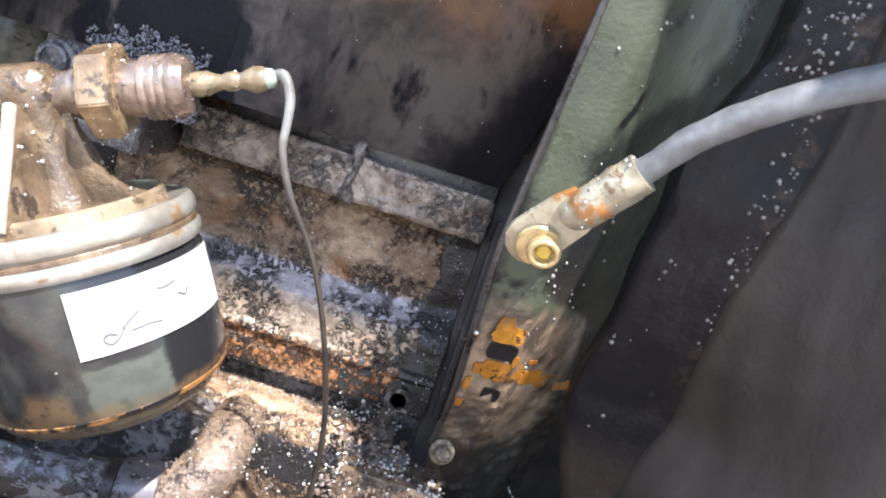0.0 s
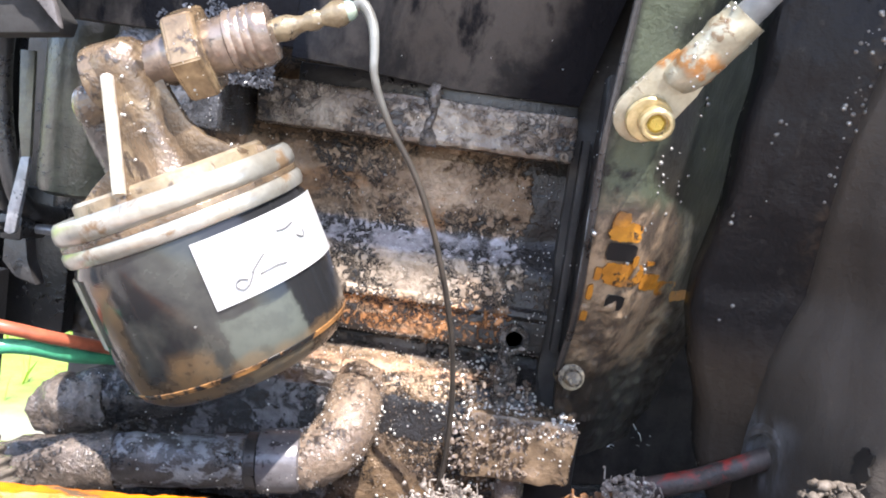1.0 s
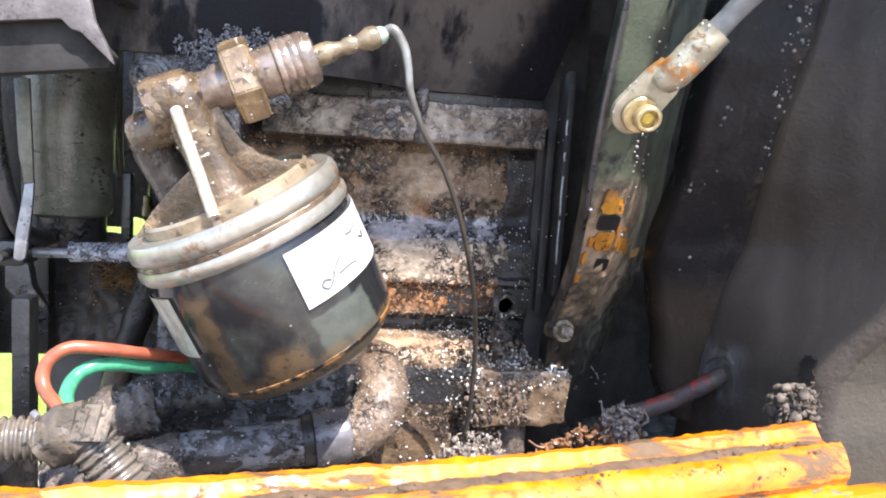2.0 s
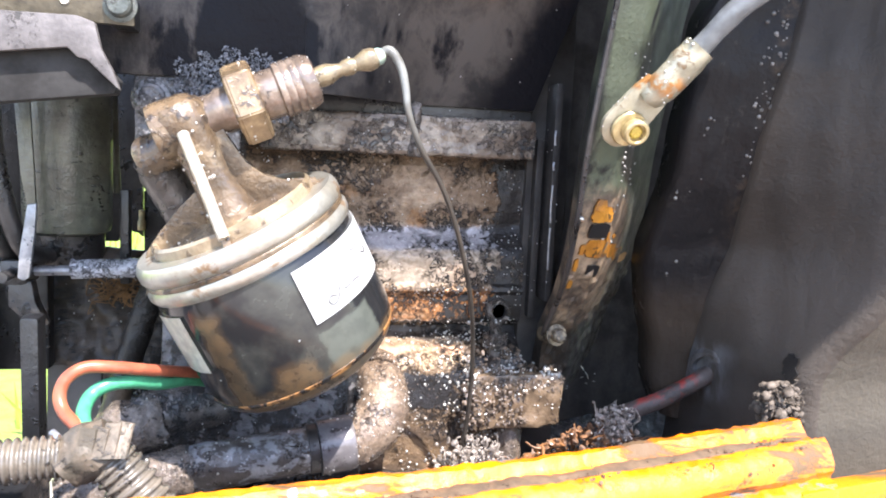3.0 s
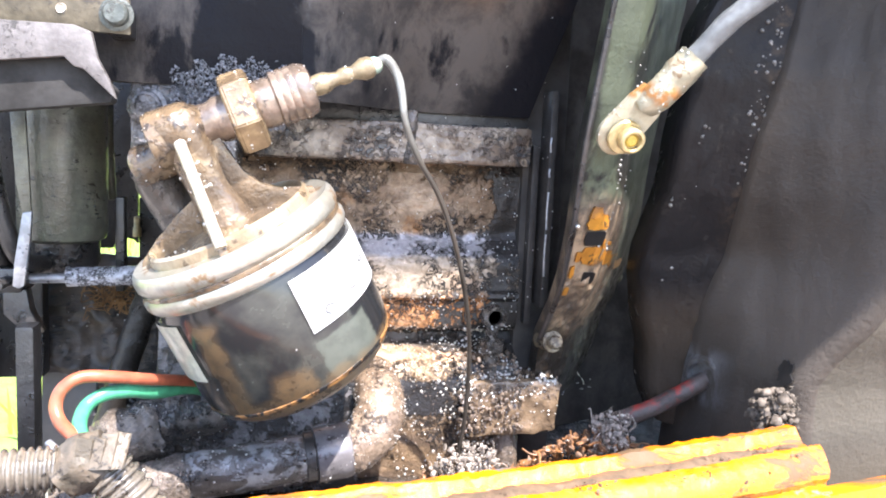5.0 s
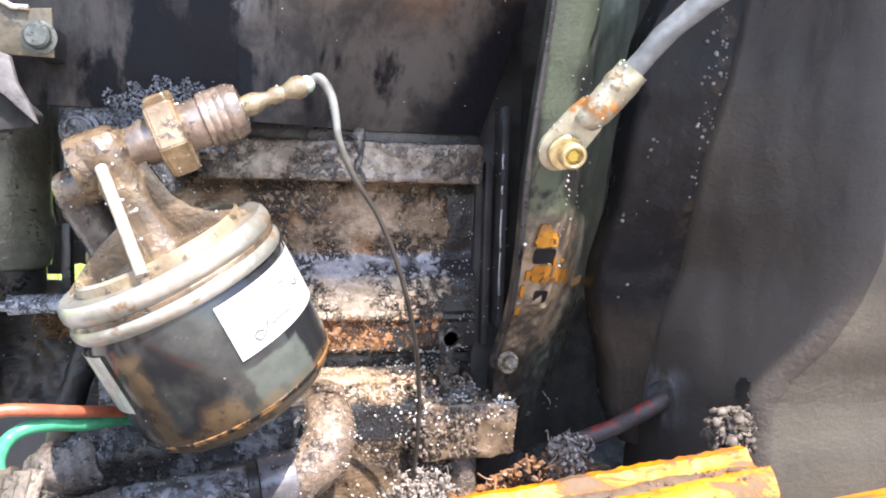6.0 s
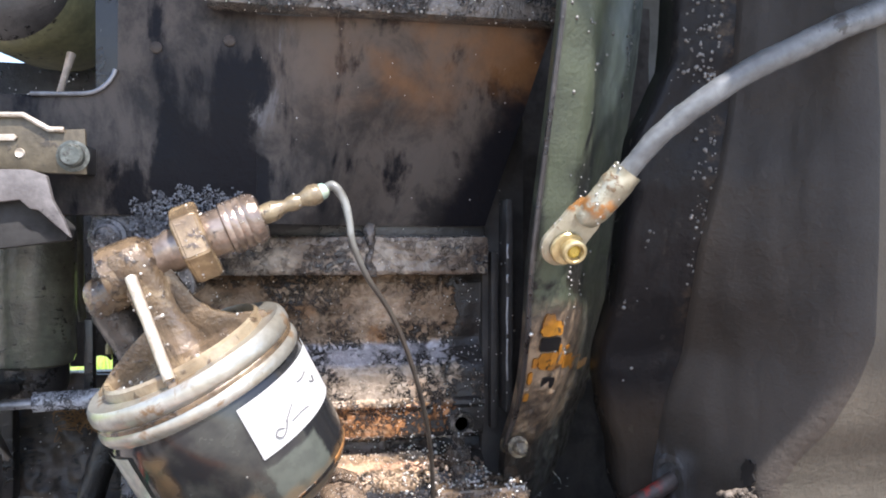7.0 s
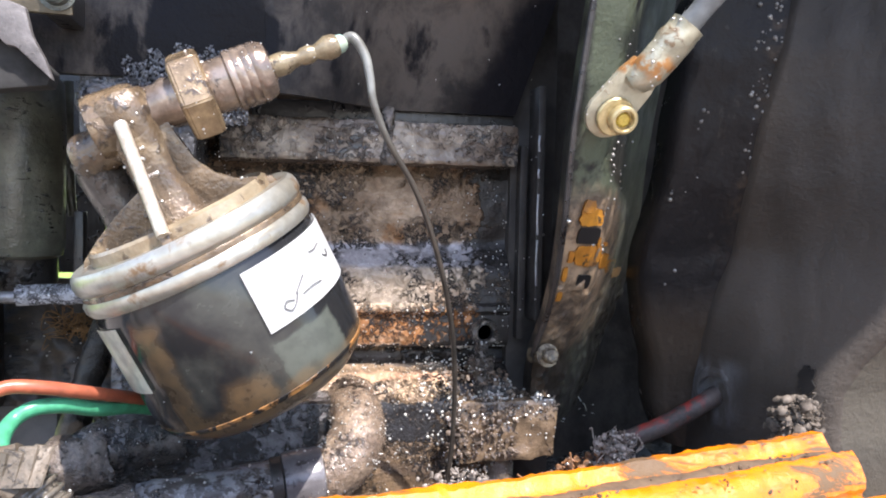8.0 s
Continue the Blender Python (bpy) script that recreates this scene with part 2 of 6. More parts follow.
M["grease"] = grimy("wet_black_grease", (0.16, 0.137, 0.117), (0.072, 0.062, 0.054), (0.018, 0.016, 0.015), 0.46, 60, 0.24, 0.14, 0.0, 1.0, 330, 0.9, depth=0.0018, wrinkle=1.0)
M["foot"] = grimy("muddy_greasy_iron", (0.19, 0.152, 0.12), (0.10, 0.079, 0.062), (0.030, 0.025, 0.021), 0.40, 60, 0.18, 0.12, 0.0, 1.0, 520, 1.0, depth=0.0026, fleck=(0.65, 1.25))
M["sump"] = grimy("black_greasy_casting", (0.21, 0.20, 0.205), (0.10, 0.092, 0.088), (0.014, 0.013, 0.013), 0.80, 44, 0.22, 0.14, 0.0, 1.0, 420, 0.9, depth=0.002, speck=5.0)
# the dark inside of holes, put into the colour
M["void"] = plain("hole_shade_black", (0.018, 0.017, 0.017), (0.010, 0.010, 0.010), 0.4)
M["black"] = grimy("oily_black_iron", (0.050, 0.047, 0.046), (0.024, 0.023, 0.023), (0.010, 0.010, 0.0105), 0.46, 35, 0.40, 0.2, 0.0, 0.7, 380, 0.4)
M["mud"] = plain("dark_brown_oily_mud", (0.060, 0.045, 0.035), (0.026, 0.021, 0.018), 0.6, 0.0, 120, 0.3)
def dusted_rubber(name, base, dust, start, amount):
    """Black rubber with a film of pale brown dust, thinned upwards to paint in the hood's shade, rubbed off in broad
    patches.
    """
    k = Nodes(name)
    broad = k.noise(9, 5, 0.55, 0.2, 2.0)
    col = k.mix(k.span(k.noise(30, 7, 0.62, 0.2), 0.34, 0.66), base, tuple(v * 0.68 for v in base))
    # the film's fade with height carries the shade at the top
    film = k.all(k.span(k.sum(k.axis(2), k.sum(k.sum(broad, -0.5), 0.16, "MULTIPLY")), start, start - 0.12, amount * 0.12, amount), k.span(broad, 0.30, 0.60, 0.6, 1.0))
    specks = k.span(k.noise(420, 3, 0.6), 0.62, 0.74, 0.0, 0.5)
    col = k.mix(k.sum(film, k.sum(film, specks, "MULTIPLY")), col, dust)
    creep = k.sum(k.sum(k.axis(0), k.span(k.axis(2), 0.70, 0.84, 0.0, 0.012)), k.sum(k.noise(34, 6, 0.62, 0.0, 5.0), 0.022, "MULTIPLY"))
    col = k.mix(k.span(creep, 0.168, 0.150), col, (0.050, 0.042, 0.035))
    # blue-grey film of dried splashes where the hose goes in
    splash = k.all(k.window(k.axis(0), 0.134, 0.1395, 0.0055), k.window(k.axis(2), 0.726, 0.750, 0.010), k.span(k.noise(70, 6, 0.62, 0.4, 7.0, (1.4, 1.4, 0.6)), 0.36, 0.58))
    col = k.mix(k.sum(splash, 0.65, "MULTIPLY"), col, (0.150, 0.150, 0.156))
    k.set(Base_Color=col, Roughness=k.span(film, 0, 1, 0.55, 0.85), Specular_IOR_Level=0.35)
    k.bump(k.sum(k.noise(300, 5, 0.7), k.sum(k.noise(34, 4, 0.5), 1.8, "MULTIPLY")), 0.5, 0.0016)
    return k.m


M["shroud"] = dusted_rubber("dusty_black_rubber", (0.030, 0.0272, 0.0255), (0.126, 0.102, 0.080), 0.86, 0.62)
M["flap"] = dusted_rubber("dusty_grey_rubber", (0.062, 0.055, 0.046), (0.140, 0.120, 0.090), 1.02, 0.55)
M["can"] = stained_can()
M["rim"] = grimy("dull_zinc_plate", (0.46, 0.46, 0.42), (0.36, 0.335, 0.275), (0.17, 0.11, 0.06), 0.42, 38, 0.30, 0.36, 0.55, 0.2, 420, 0.25, fleck=(0.88, 1.06), speck=3.0)
M["seam"] = grimy("rusting_black_seam", (0.40, 0.19, 0.06), (0.22, 0.11, 0.045), (0.018, 0.017, 0.016), 0.62, 16, 0.4, 0.25, 0.0, 0.3, 420, 0.3)
M["head"] = grimy("oil_browned_cast_zinc", (0.205, 0.143, 0.086), (0.10, 0.070, 0.044), (0.045, 0.033, 0.024), 0.40, 42, 0.24, 0.15, 0.15, 0.9, 300, 0.7, third=(0.32, 0.245, 0.155), third_amount=0.30, depth=0.0014, speck=3.5)
M["pale_ring"] = grimy("rubbed_tan_zinc", (0.38, 0.31, 0.21), (0.24, 0.18, 0.11), (0.085, 0.058, 0.036), 0.40, 60, 0.30, 0.2, 0.2, 0.6, 300, 0.4, speck=3.5)
# head casting again, darker for its shaded side
M["passage"] = grimy("shade_darkened_zinc", (0.095, 0.082, 0.070), (0.058, 0.052, 0.047), (0.025, 0.022, 0.020), 0.42, 42, 0.30, 0.18, 0.1, 0.7, 300, 0.5)
M["bright_edge"] = grimy("pale_zinc", (0.56, 0.51, 0.44), (0.42, 0.345, 0.26), (0.17, 0.12, 0.08), 0.30, 90, 0.4, 0.35, 0.3, 0.3, 420)
M["brass"] = grimy("oily_browned_brass", (0.42, 0.305, 0.175), (0.24, 0.165, 0.095), (0.075, 0.054, 0.037), 0.38, 60, 0.26, 0.18, 0.35, 0.5, 420, 0.6, speck=4.0)
M["stem"] = grimy("browned_steel_thread", (0.34, 0.265, 0.21), (0.18, 0.135, 0.105), (0.05, 0.04, 0.034), 0.36, 60, 0.20, 0.14, 0.5, 0.5, 420, 0.6, speck=4.0)
M["tip"] = grimy("tarnished_terminal", (0.29, 0.235, 0.145), (0.17, 0.13, 0.082), (0.055, 0.042, 0.03), 0.36, 70, 0.3, 0.2, 0.25, 0.5, 420, 0.4)
M["verdigris"] = plain("verdigris_solder", (0.26, 0.42, 0.38), (0.34, 0.40, 0.30), 0.5, 0.0, 200, 0.3)
M["label"] = plain("white_paper_label", (0.84, 0.84, 0.83), (0.78, 0.78, 0.77), 0.5, 0.0, 30, 0.04)
M["sticker"] = grimy("stained_cream_sticker", (0.82, 0.81, 0.70), (0.76, 0.74, 0.62), (0.45, 0.40, 0.28), 0.12, 40, 0.35, 0.4, 0.0, 0.05, 420, 0.6)
M["ink"] = plain("grey_ink", (0.10, 0.10, 0.10), (0.2, 0.2, 0.2), 0.7)
def lug_rust(k, col):
    z = k.sum(k.sum(k.axis(2), k.sum(k.axis(0), 0.35, "MULTIPLY")), k.sum(k.noise(110, 5, 0.6), 0.010, "MULTIPLY"))
    rust = k.sum(k.span(z, 0.9140, 0.9175), k.span(z, 0.9265, 0.9225), "MULTIPLY")
    rust = k.sum(rust, k.span(k.noise(150, 5, 0.6, 0.0, 3.0), 0.40, 0.52), "MULTIPLY")
    return k.mix(rust, col, (0.42, 0.20, 0.065)), k.sum(rust, -0.05, "MULTIPLY")


M["lug"] = grimy("tinned_copper_lug", (0.46, 0.44, 0.34), (0.34, 0.305, 0.21), (0.16, 0.105, 0.055), 0.34, 34, 0.32, 0.42, 0.35, 0.5, 300, 0.3, fleck=(0.8, 1.1), extra=lug_rust)
M["cable"] = grimy("grey_cable_sheath", (0.175, 0.185, 0.19), (0.115, 0.122, 0.125), (0.045, 0.044, 0.042), 0.22, 30, 0.45, 0.35, 0.0, 0.2, 400, 0.08)
M["wire"] = oiled_wire()
M["red_wire"] = grimy("brick_red_wire_sheath", (0.42, 0.115, 0.06), (0.33, 0.095, 0.052), (0.14, 0.065, 0.045), 0.18, 50, 0.32, 0.4, 0.0, 0.1, 420)
M["green_wire"] = grimy("mint_green_wire_sheath", (0.075, 0.38, 0.20), (0.06, 0.31, 0.165), (0.05, 0.14, 0.085), 0.18, 50, 0.32, 0.4, 0.0, 0.1, 420)
M["conduit"] = grimy("dusty_corrugated_plastic", (0.20, 0.17, 0.135), (0.12, 0.105, 0.085), (0.03, 0.026, 0.022), 0.36, 50, 0.26, 0.18, 0.0, 0.3, 500, 0.8)
M["tape"] = grimy("brown_cloth_tape", (0.16, 0.125, 0.09), (0.09, 0.075, 0.055), (0.03, 0.025, 0.02), 0.40, 90, 0.5, 0.4, 0.0, 0.6, 420)
M["pipe"] = grimy("scraped_grey_hose", (0.095, 0.081, 0.070), (0.050, 0.043, 0.037), (0.020, 0.017, 0.015), 0.46, 62, 0.30, 0.16, 0.0, 0.9, 300, 0.6, depth=0.0014, extra=scraped)
M["collar"] = grimy("blue_grey_clamp", (0.17, 0.16, 0.165), (0.115, 0.105, 0.105), (0.04, 0.035, 0.033), 0.25, 40, 0.30, 0.2, 0.1, 0.3, 420, 0.5)
M["mudfoot"] = grimy("mud_brown_oily_plate", (0.20, 0.140, 0.088), (0.12, 0.083, 0.053), (0.035, 0.026, 0.02), 0.36, 60, 0.2, 0.12, 0.0, 0.7, 420, 0.9, depth=0.0014, fleck=(0.7, 1.2))
M["sleeve"] = grimy("speckled_blue_grey_sleeve", (0.60, 0.62, 0.68), (0.44, 0.455, 0.50), (0.05, 0.05, 0.052), 0.50, 120, 0.3, 0.15, 0.2, 0.7, 420, 0.6, wrinkle=1.0, speck=5.0)
M["elbow"] = grimy("gritty_mud_brown_iron", (0.27, 0.20, 0.142), (0.16, 0.115, 0.082), (0.040, 0.030, 0.024), 0.40, 60, 0.18, 0.11, 0.0, 0.75, 560, 1.0, depth=0.0018, fleck=(0.65, 1.25))
M["yellow"] = chipped_paint()
M["dirt"] = plain("caked_brown_dirt", (0.145, 0.095, 0.055), (0.075, 0.050, 0.031), 0.8, 0.0, 120, 0.2)
M["ash"] = plain("pale_fluffy_debris", (0.38, 0.33, 0.285), (0.12, 0.10, 0.083), 0.5, 0.0, 300, 0.5, 600, 0.3)
M["fluff"] = plain("pale_dry_fluff", (0.155, 0.125, 0.097), (0.045, 0.036, 0.028), 0.8, 0.0, 170, 0.5, 600)
M["post"] = grimy("black_painted_steel", (0.016, 0.016, 0.0175), (0.010, 0.010, 0.011), (0.006, 0.006, 0.006), 0.4, 40, 0.40, 0.22, 0.0, 0.6, 300, 0.3)
M["wall"] = grimy("oily_dusty_frame_steel", (0.022, 0.019, 0.016), (0.013, 0.0115, 0.010), (0.007, 0.0066, 0.0062), 0.46, 55, 0.42, 0.26, 0.0, 0.8, 240, 0.1, depth=0.0018)
M["splash"] = grimy("oily_brown_splashed_steel", (0.085, 0.062, 0.043), (0.042, 0.033, 0.025), (0.012, 0.011, 0.010), 0.5, 60, 0.50, 0.38, 0.0, 1.0, 260, 0.08, stretch=(0.6, 1, 2.6), speck=4.0)
M["orange"] = grimy("old_orange_paint", (0.50, 0.215, 0.022), (0.40, 0.160, 0.022), (0.035, 0.026, 0.018), 0.42, 60, 0.45, 0.35, 0.0, 0.5, 420, third=(0.20, 0.095, 0.03), third_amount=0.3)
M["tan"] = grimy("cadmium_plated_steel", (0.135, 0.112, 0.075), (0.080, 0.066, 0.045), (0.045, 0.037, 0.027), 0.3, 60, 0.42, 0.4, 0.3, 0.4, 420)
M["zinc_bolt"] = grimy("grey_zinc_bolt", (0.15, 0.165, 0.15), (0.08, 0.088, 0.080), (0.030, 0.028, 0.024), 0.42, 160, 0.36, 0.3, 0.4, 0.6, 420)
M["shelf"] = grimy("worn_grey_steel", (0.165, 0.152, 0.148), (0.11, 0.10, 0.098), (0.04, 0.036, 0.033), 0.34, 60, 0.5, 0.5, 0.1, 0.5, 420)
M["filter"] = grimy("dusty_dark_olive_can", (0.135, 0.140, 0.104), (0.078, 0.081, 0.062), (0.026, 0.026, 0.022), 0.24, 30, 0.30, 0.22, 0.0, 0.9, 300, 0.6, stretch=(1, 1, 2))
M["alternator"] = grimy("dusty_olive_yellow_casting", (0.23, 0.225, 0.125), (0.145, 0.145, 0.085), (0.035, 0.034, 0.028), 0.36, 34, 0.36, 0.26, 0.0, 0.5, 360, 0.4)
M["link"] = grimy("pale_tan_primer", (0.52, 0.42, 0.33), (0.40, 0.32, 0.25), (0.14, 0.11, 0.085), 0.2, 60, 0.42, 0.4, 0.0, 0.4, 420)
M["steel"] = grimy("oily_bare_steel", (0.38, 0.395, 0.43), (0.24, 0.245, 0.26), (0.045, 0.045, 0.047), 0.36, 70, 0.30, 0.2, 0.4, 0.5, 420, 0.4)
M["hose"] = grimy("greasy_rubber_hose", (0.055, 0.050, 0.046), (0.030, 0.028, 0.027), (0.014, 0.013, 0.013), 0.45, 50, 0.4, 0.22, 0.0, 0.6, 420, 0.3)
M["red_hose"] = grimy("dirty_red_hose", (0.085, 0.068, 0.062), (0.060, 0.050, 0.047), (0.040, 0.034, 0.031), 0.40, 60, 0.5, 0.5, 0.0, 0.6, 420, third=(0.27, 0.032, 0.026), third_amount=0.40)
M["board"] = plain("grey_weathered_board", (0.20, 0.19, 0.175), (0.15, 0.145, 0.135), 0.7, 0.0, 40, 0.3)
M["twig"] = plain("dry_straw", (0.26, 0.14, 0.05), (0.15, 0.08, 0.03), 0.7)
# pale metal colour stands in for sun glints on droplets
M["oil_bead"] = plain("metal_glint_bead", (0.74, 0.72, 0.68), (0.62, 0.60, 0.56), 0.40, 1.0, 60, 0.0)
# dull grey metal gives the drops the tone of blurred glints
M["oil_drop"] = plain("dull_glint_drop", (0.31, 0.305, 0.29), (0.14, 0.135, 0.128), 0.42, 0.6, 130, 0.1)
M["oil_black"] = plain("oil_black_iron", (0.044, 0.039, 0.036), (0.023, 0.0205, 0.019), 0.62, 0.0, 50, 0.6, 220)
# tone of the unlit void behind the housing
M["soaked"] = plain("void_brown_black", (0.030, 0.022, 0.0165), (0.017, 0.0130, 0.0105), 0.8, 0.0, 60, 0.5, 220)
# shade under the shelf plate, as a flat black
M["matt_black"] = plain("shade_matt_black", (0.022, 0.021, 0.020), (0.014, 0.0135, 0.013), 0.85, 0.0, 50, 0.3, 300)
M["grit"] = plain("wet_grit", (0.23, 0.175, 0.132), (0.065, 0.051, 0.041), 0.12, 0.0, 160, 0.2, 500, 0.9)
M["hood"] = plain("black_painted_hood", (0.05, 0.05, 0.05), (0.035, 0.035, 0.035), 0.5)


# ---- mesh helpers ----
def empty(name, at, label, category, group="", kind=""):
    ob = tagged(new(name), label, category, group, kind)
    ob.empty_display_size = 0.01
    ob.matrix_world = Matrix.Translation(at)
    return ob


def finish(name, bm, material, smooth=40.0):
    bmesh.ops.recalc_face_normals(bm, faces=bm.faces)
    me = bpy.data.meshes.new(name)
    bm.to_mesh(me)
    bm.free()
    me.materials.append(material)
    me.shade_smooth()
    me.set_sharp_from_angle(angle=radians(smooth))
    return new(name, me)


def part(name, bm, material, parent, label="", smooth=40.0):
    ob = finish(name, bm, material, smooth)
    ob.parent = parent
    base, top = parent.matrix_basis.copy(), parent.parent
    if top:
        base = top.matrix_basis @ parent.matrix_parent_inverse @ base
    ob.matrix_parent_inverse = base.inverted()
    return tagged(ob, label)


def thing(name, bm, material, label, category, group="", kind="", smooth=40.0):
    return tagged(finish(name, bm, material, smooth), label, category, group, kind)


def frame_of(axis, hint=(0, 0, 1)):
    a = Vector(axis).normalized()
    h = Vector(hint)
    if abs(a.dot(h)) > 0.95:
        h = Vector((1, 0, 0))
    u = h.cross(a).normalized()
    return u, a.cross(u), a


def glide(points, steps=8):
    """A smooth line through the points."""
    p = [Vector(q) for q in points]
    p = [2 * p[0] - p[1], *p, 2 * p[-1] - p[-2]]
    out = []
    for i in range(1, len(p) - 2):
        for k in range(steps):
            t = k / steps
            out.append(0.5 * (2 * p[i] + (p[i + 1] - p[i - 1]) * t + (2 * p[i - 1] - 5 * p[i] + 4 * p[i + 1] - p[i + 2]) * t * t
                              + (3 * p[i] - p[i - 1] - 3 * p[i + 1] + p[i + 2]) * t ** 3))
    return [*out, p[-2]]


def tube(points, radius, sides=14, steps=8, smooth=True, bm=None, caps=True):
    """A round rod along a line. radius: a number, or a function of the way along, 0 to 1."""
    bm = bm or bmesh.new()
    line = glide(points, steps) if smooth else [Vector(q) for q in points]
    n = len(line)
    u = None
    rings = []
    for i, q in enumerate(line):
        a = (line[min(i + 1, n - 1)] - line[max(i - 1, 0)]).normalized()
        if u is None:
            u = frame_of(a)[0]
        u = (u - a * u.dot(a)).normalized()
        v = a.cross(u)
        r = radius(i / (n - 1)) if callable(radius) else radius
        rings.append([bm.verts.new(q + r * (math.cos(w) * u + math.sin(w) * v)) for w in (2 * math.pi * k / sides for k in range(sides))])
    for a, b in zip(rings, rings[1:]):
        for k in range(sides):
            bm.faces.new((a[k], a[(k + 1) % sides], b[(k + 1) % sides], b[k]))
    if caps:
        bm.faces.new(rings[0][::-1]), bm.faces.new(rings[-1])
    return bm


def lathe(profile, origin, axis, sides=40, bm=None, squash=None, caps=True):
    """A turned body: profile rows of radius and way along the axis from the origin."""
    bm = bm or bmesh.new()
    u, v, a = frame_of(axis)
    o = Vector(origin)
    rings = []
    for r, h in profile:
        rings.append([bm.verts.new(o + a * h + r * (math.cos(w) * u + math.sin(w) * v)) for w in (2 * math.pi * k / sides for k in range(sides))])
    for p, q in zip(rings, rings[1:]):
        for k in range(sides):
            bm.faces.new((p[k], p[(k + 1) % sides], q[(k + 1) % sides], q[k]))
    if caps:
        bm.faces.new(rings[0][::-1]), bm.faces.new(rings[-1])
    return bm


def box(low, high, bevel=0.0015, turn=None, bm=None, segments=2):
    """A block between two corners with rounded edges; turn: a matrix about its middle."""
    own = bmesh.new()
    lo, hi = Vector(low), Vector(high)
    mid, size = (lo + hi) / 2, hi - lo
    bmesh.ops.create_cube(own, size=1.0)
    for v in own.verts:
        v.co = Vector((v.co.x * size.x, v.co.y * size.y, v.co.z * size.z))
    if bevel:
        bmesh.ops.bevel(own, geom=own.edges[:], offset=bevel, segments=segments, affect="EDGES", profile=0.6)
    m = Matrix.Translation(mid) @ (turn or Matrix())
    bmesh.ops.transform(own, matrix=m, verts=own.verts)
    return merge(bm, own)


def merge(bm, own):
    if bm is None:
        return own
    me = bpy.data.meshes.new("joined")
    own.to_mesh(me)
    own.free()
    bm.from_mesh(me)
    bpy.data.meshes.remove(me)
    return bm


def slab(outline, thick, bevel=0.001, bm=None):
    """A plate with the given outline, thickened along a vector, with softened edges."""
    own = bmesh.new()
    t = Vector(thick)
    a = [own.verts.new(Vector(p)) for p in outline]
    b = [own.verts.new(Vector(p) + t) for p in outline]
    own.faces.new(a), own.faces.new(b[::-1])
    n = len(a)
    for k in range(n):
        own.faces.new((a[k], b[k], b[(k + 1) % n], a[(k + 1) % n]))
    bmesh.ops.recalc_face_normals(own, faces=own.faces)
    if bevel:
        bmesh.ops.bevel(own, geom=own.edges[:], offset=bevel, segments=2, affect="EDGES", profile=0.6)
    return merge(bm, own)


def sheet(rows, thick, wobble=0.0, scale=40.0, seed=0.0):
    """A sheet through rows of points, thickened along a vector, slightly uneven."""
    bm = bmesh.new()
    t = Vector(thick)
    front, back = [], []
    for row in rows:
        f, b = [], []
        for p in row:
            p = Vector(p)
            q = p + t.normalized() * (noise.noise(p * scale + Vector((seed, 0, 0))) * wobble if wobble else 0.0)
            f.append(bm.verts.new(q)), b.append(bm.verts.new(p + t))
        front.append(f), back.append(b)
    nr, nc = len(rows), len(rows[0])
    for i in range(nr - 1):
        for j in range(nc - 1):
            bm.faces.new((front[i][j], front[i][j + 1], front[i + 1][j + 1], front[i + 1][j]))
            bm.faces.new((back[i][j], back[i + 1][j], back[i + 1][j + 1], back[i][j + 1]))
    for i in range(nr - 1):
        bm.faces.new((front[i][0], front[i + 1][0], back[i + 1][0], back[i][0]))
        bm.faces.new((front[i][-1], back[i][-1], back[i + 1][-1], front[i + 1][-1]))
    for j in range(nc - 1):
        bm.faces.new((front[0][j], back[0][j], back[0][j + 1], front[0][j + 1]))
        bm.faces.new((front[-1][j], front[-1][j + 1], back[-1][j + 1], back[-1][j]))
    return bm


def between(table, z):
    """Values at z in a table of rows (z, ...), eased between its rows."""
    rows = sorted(table)
    if z <= rows[0][0]:
        return rows[0][1:]
    for a, b in zip(rows, rows[1:]):
        if z <= b[0]:
            t = (z - a[0]) / (b[0] - a[0])
            return tuple(p + (q - p) * t for p, q in zip(a[1:], b[1:]))
    return rows[-1][1:]


def steps(a, b, n):
    return [a + (b - a) * k / n for k in range(n + 1)]


def roughen(bm, amount, scale, seed=0.0):
    bm.normal_update()
    moves = [(v, v.normal * (noise.fractal(v.co * scale + Vector((seed, seed, 0)), 1.0, 2.0, 3) * amount)) for v in bm.verts]
    for v, d in moves:
        v.co += d
    return bm


def ball(level):
    bm = bmesh.new()
    bmesh.ops.create_icosphere(bm, subdivisions=level, radius=1.0)
    bm.verts.index_update()
    out = [v.co.copy() for v in bm.verts], [[v.index for v in f.verts] for f in bm.faces]
    bm.free()
    return out


BALLS = {1: ball(1), 2: ball(2)}


class Heap:
    """Many small bodies gathered for one mesh."""

    def __init__(self):
        self.verts, self.faces = [], []

    def add(self, verts, faces):
        n = len(self.verts)
        self.verts += [tuple(v) for v in verts]
        self.faces += [[i + n for i in f] for f in faces]

    def rod(self, points, radius, sides=5, cuts=2):
        bm = tube(points, radius, sides, cuts)
        bm.verts.index_update()
        self.add([v.co for v in bm.verts], [[v.index for v in f.verts] for f in bm.faces])
        bm.free()

    def bead(self, at, r):
        verts, faces = BALLS[2 if r > 0.0006 else 1]
        self.add([Vector(at) + v * r for v in verts], faces)

    def mesh(self):
        bm = bmesh.new()
        me = bpy.data.meshes.new("heap")
        me.from_pydata(self.verts, [], self.faces)
        bm.from_mesh(me)
        bpy.data.meshes.remove(me)
        return bm


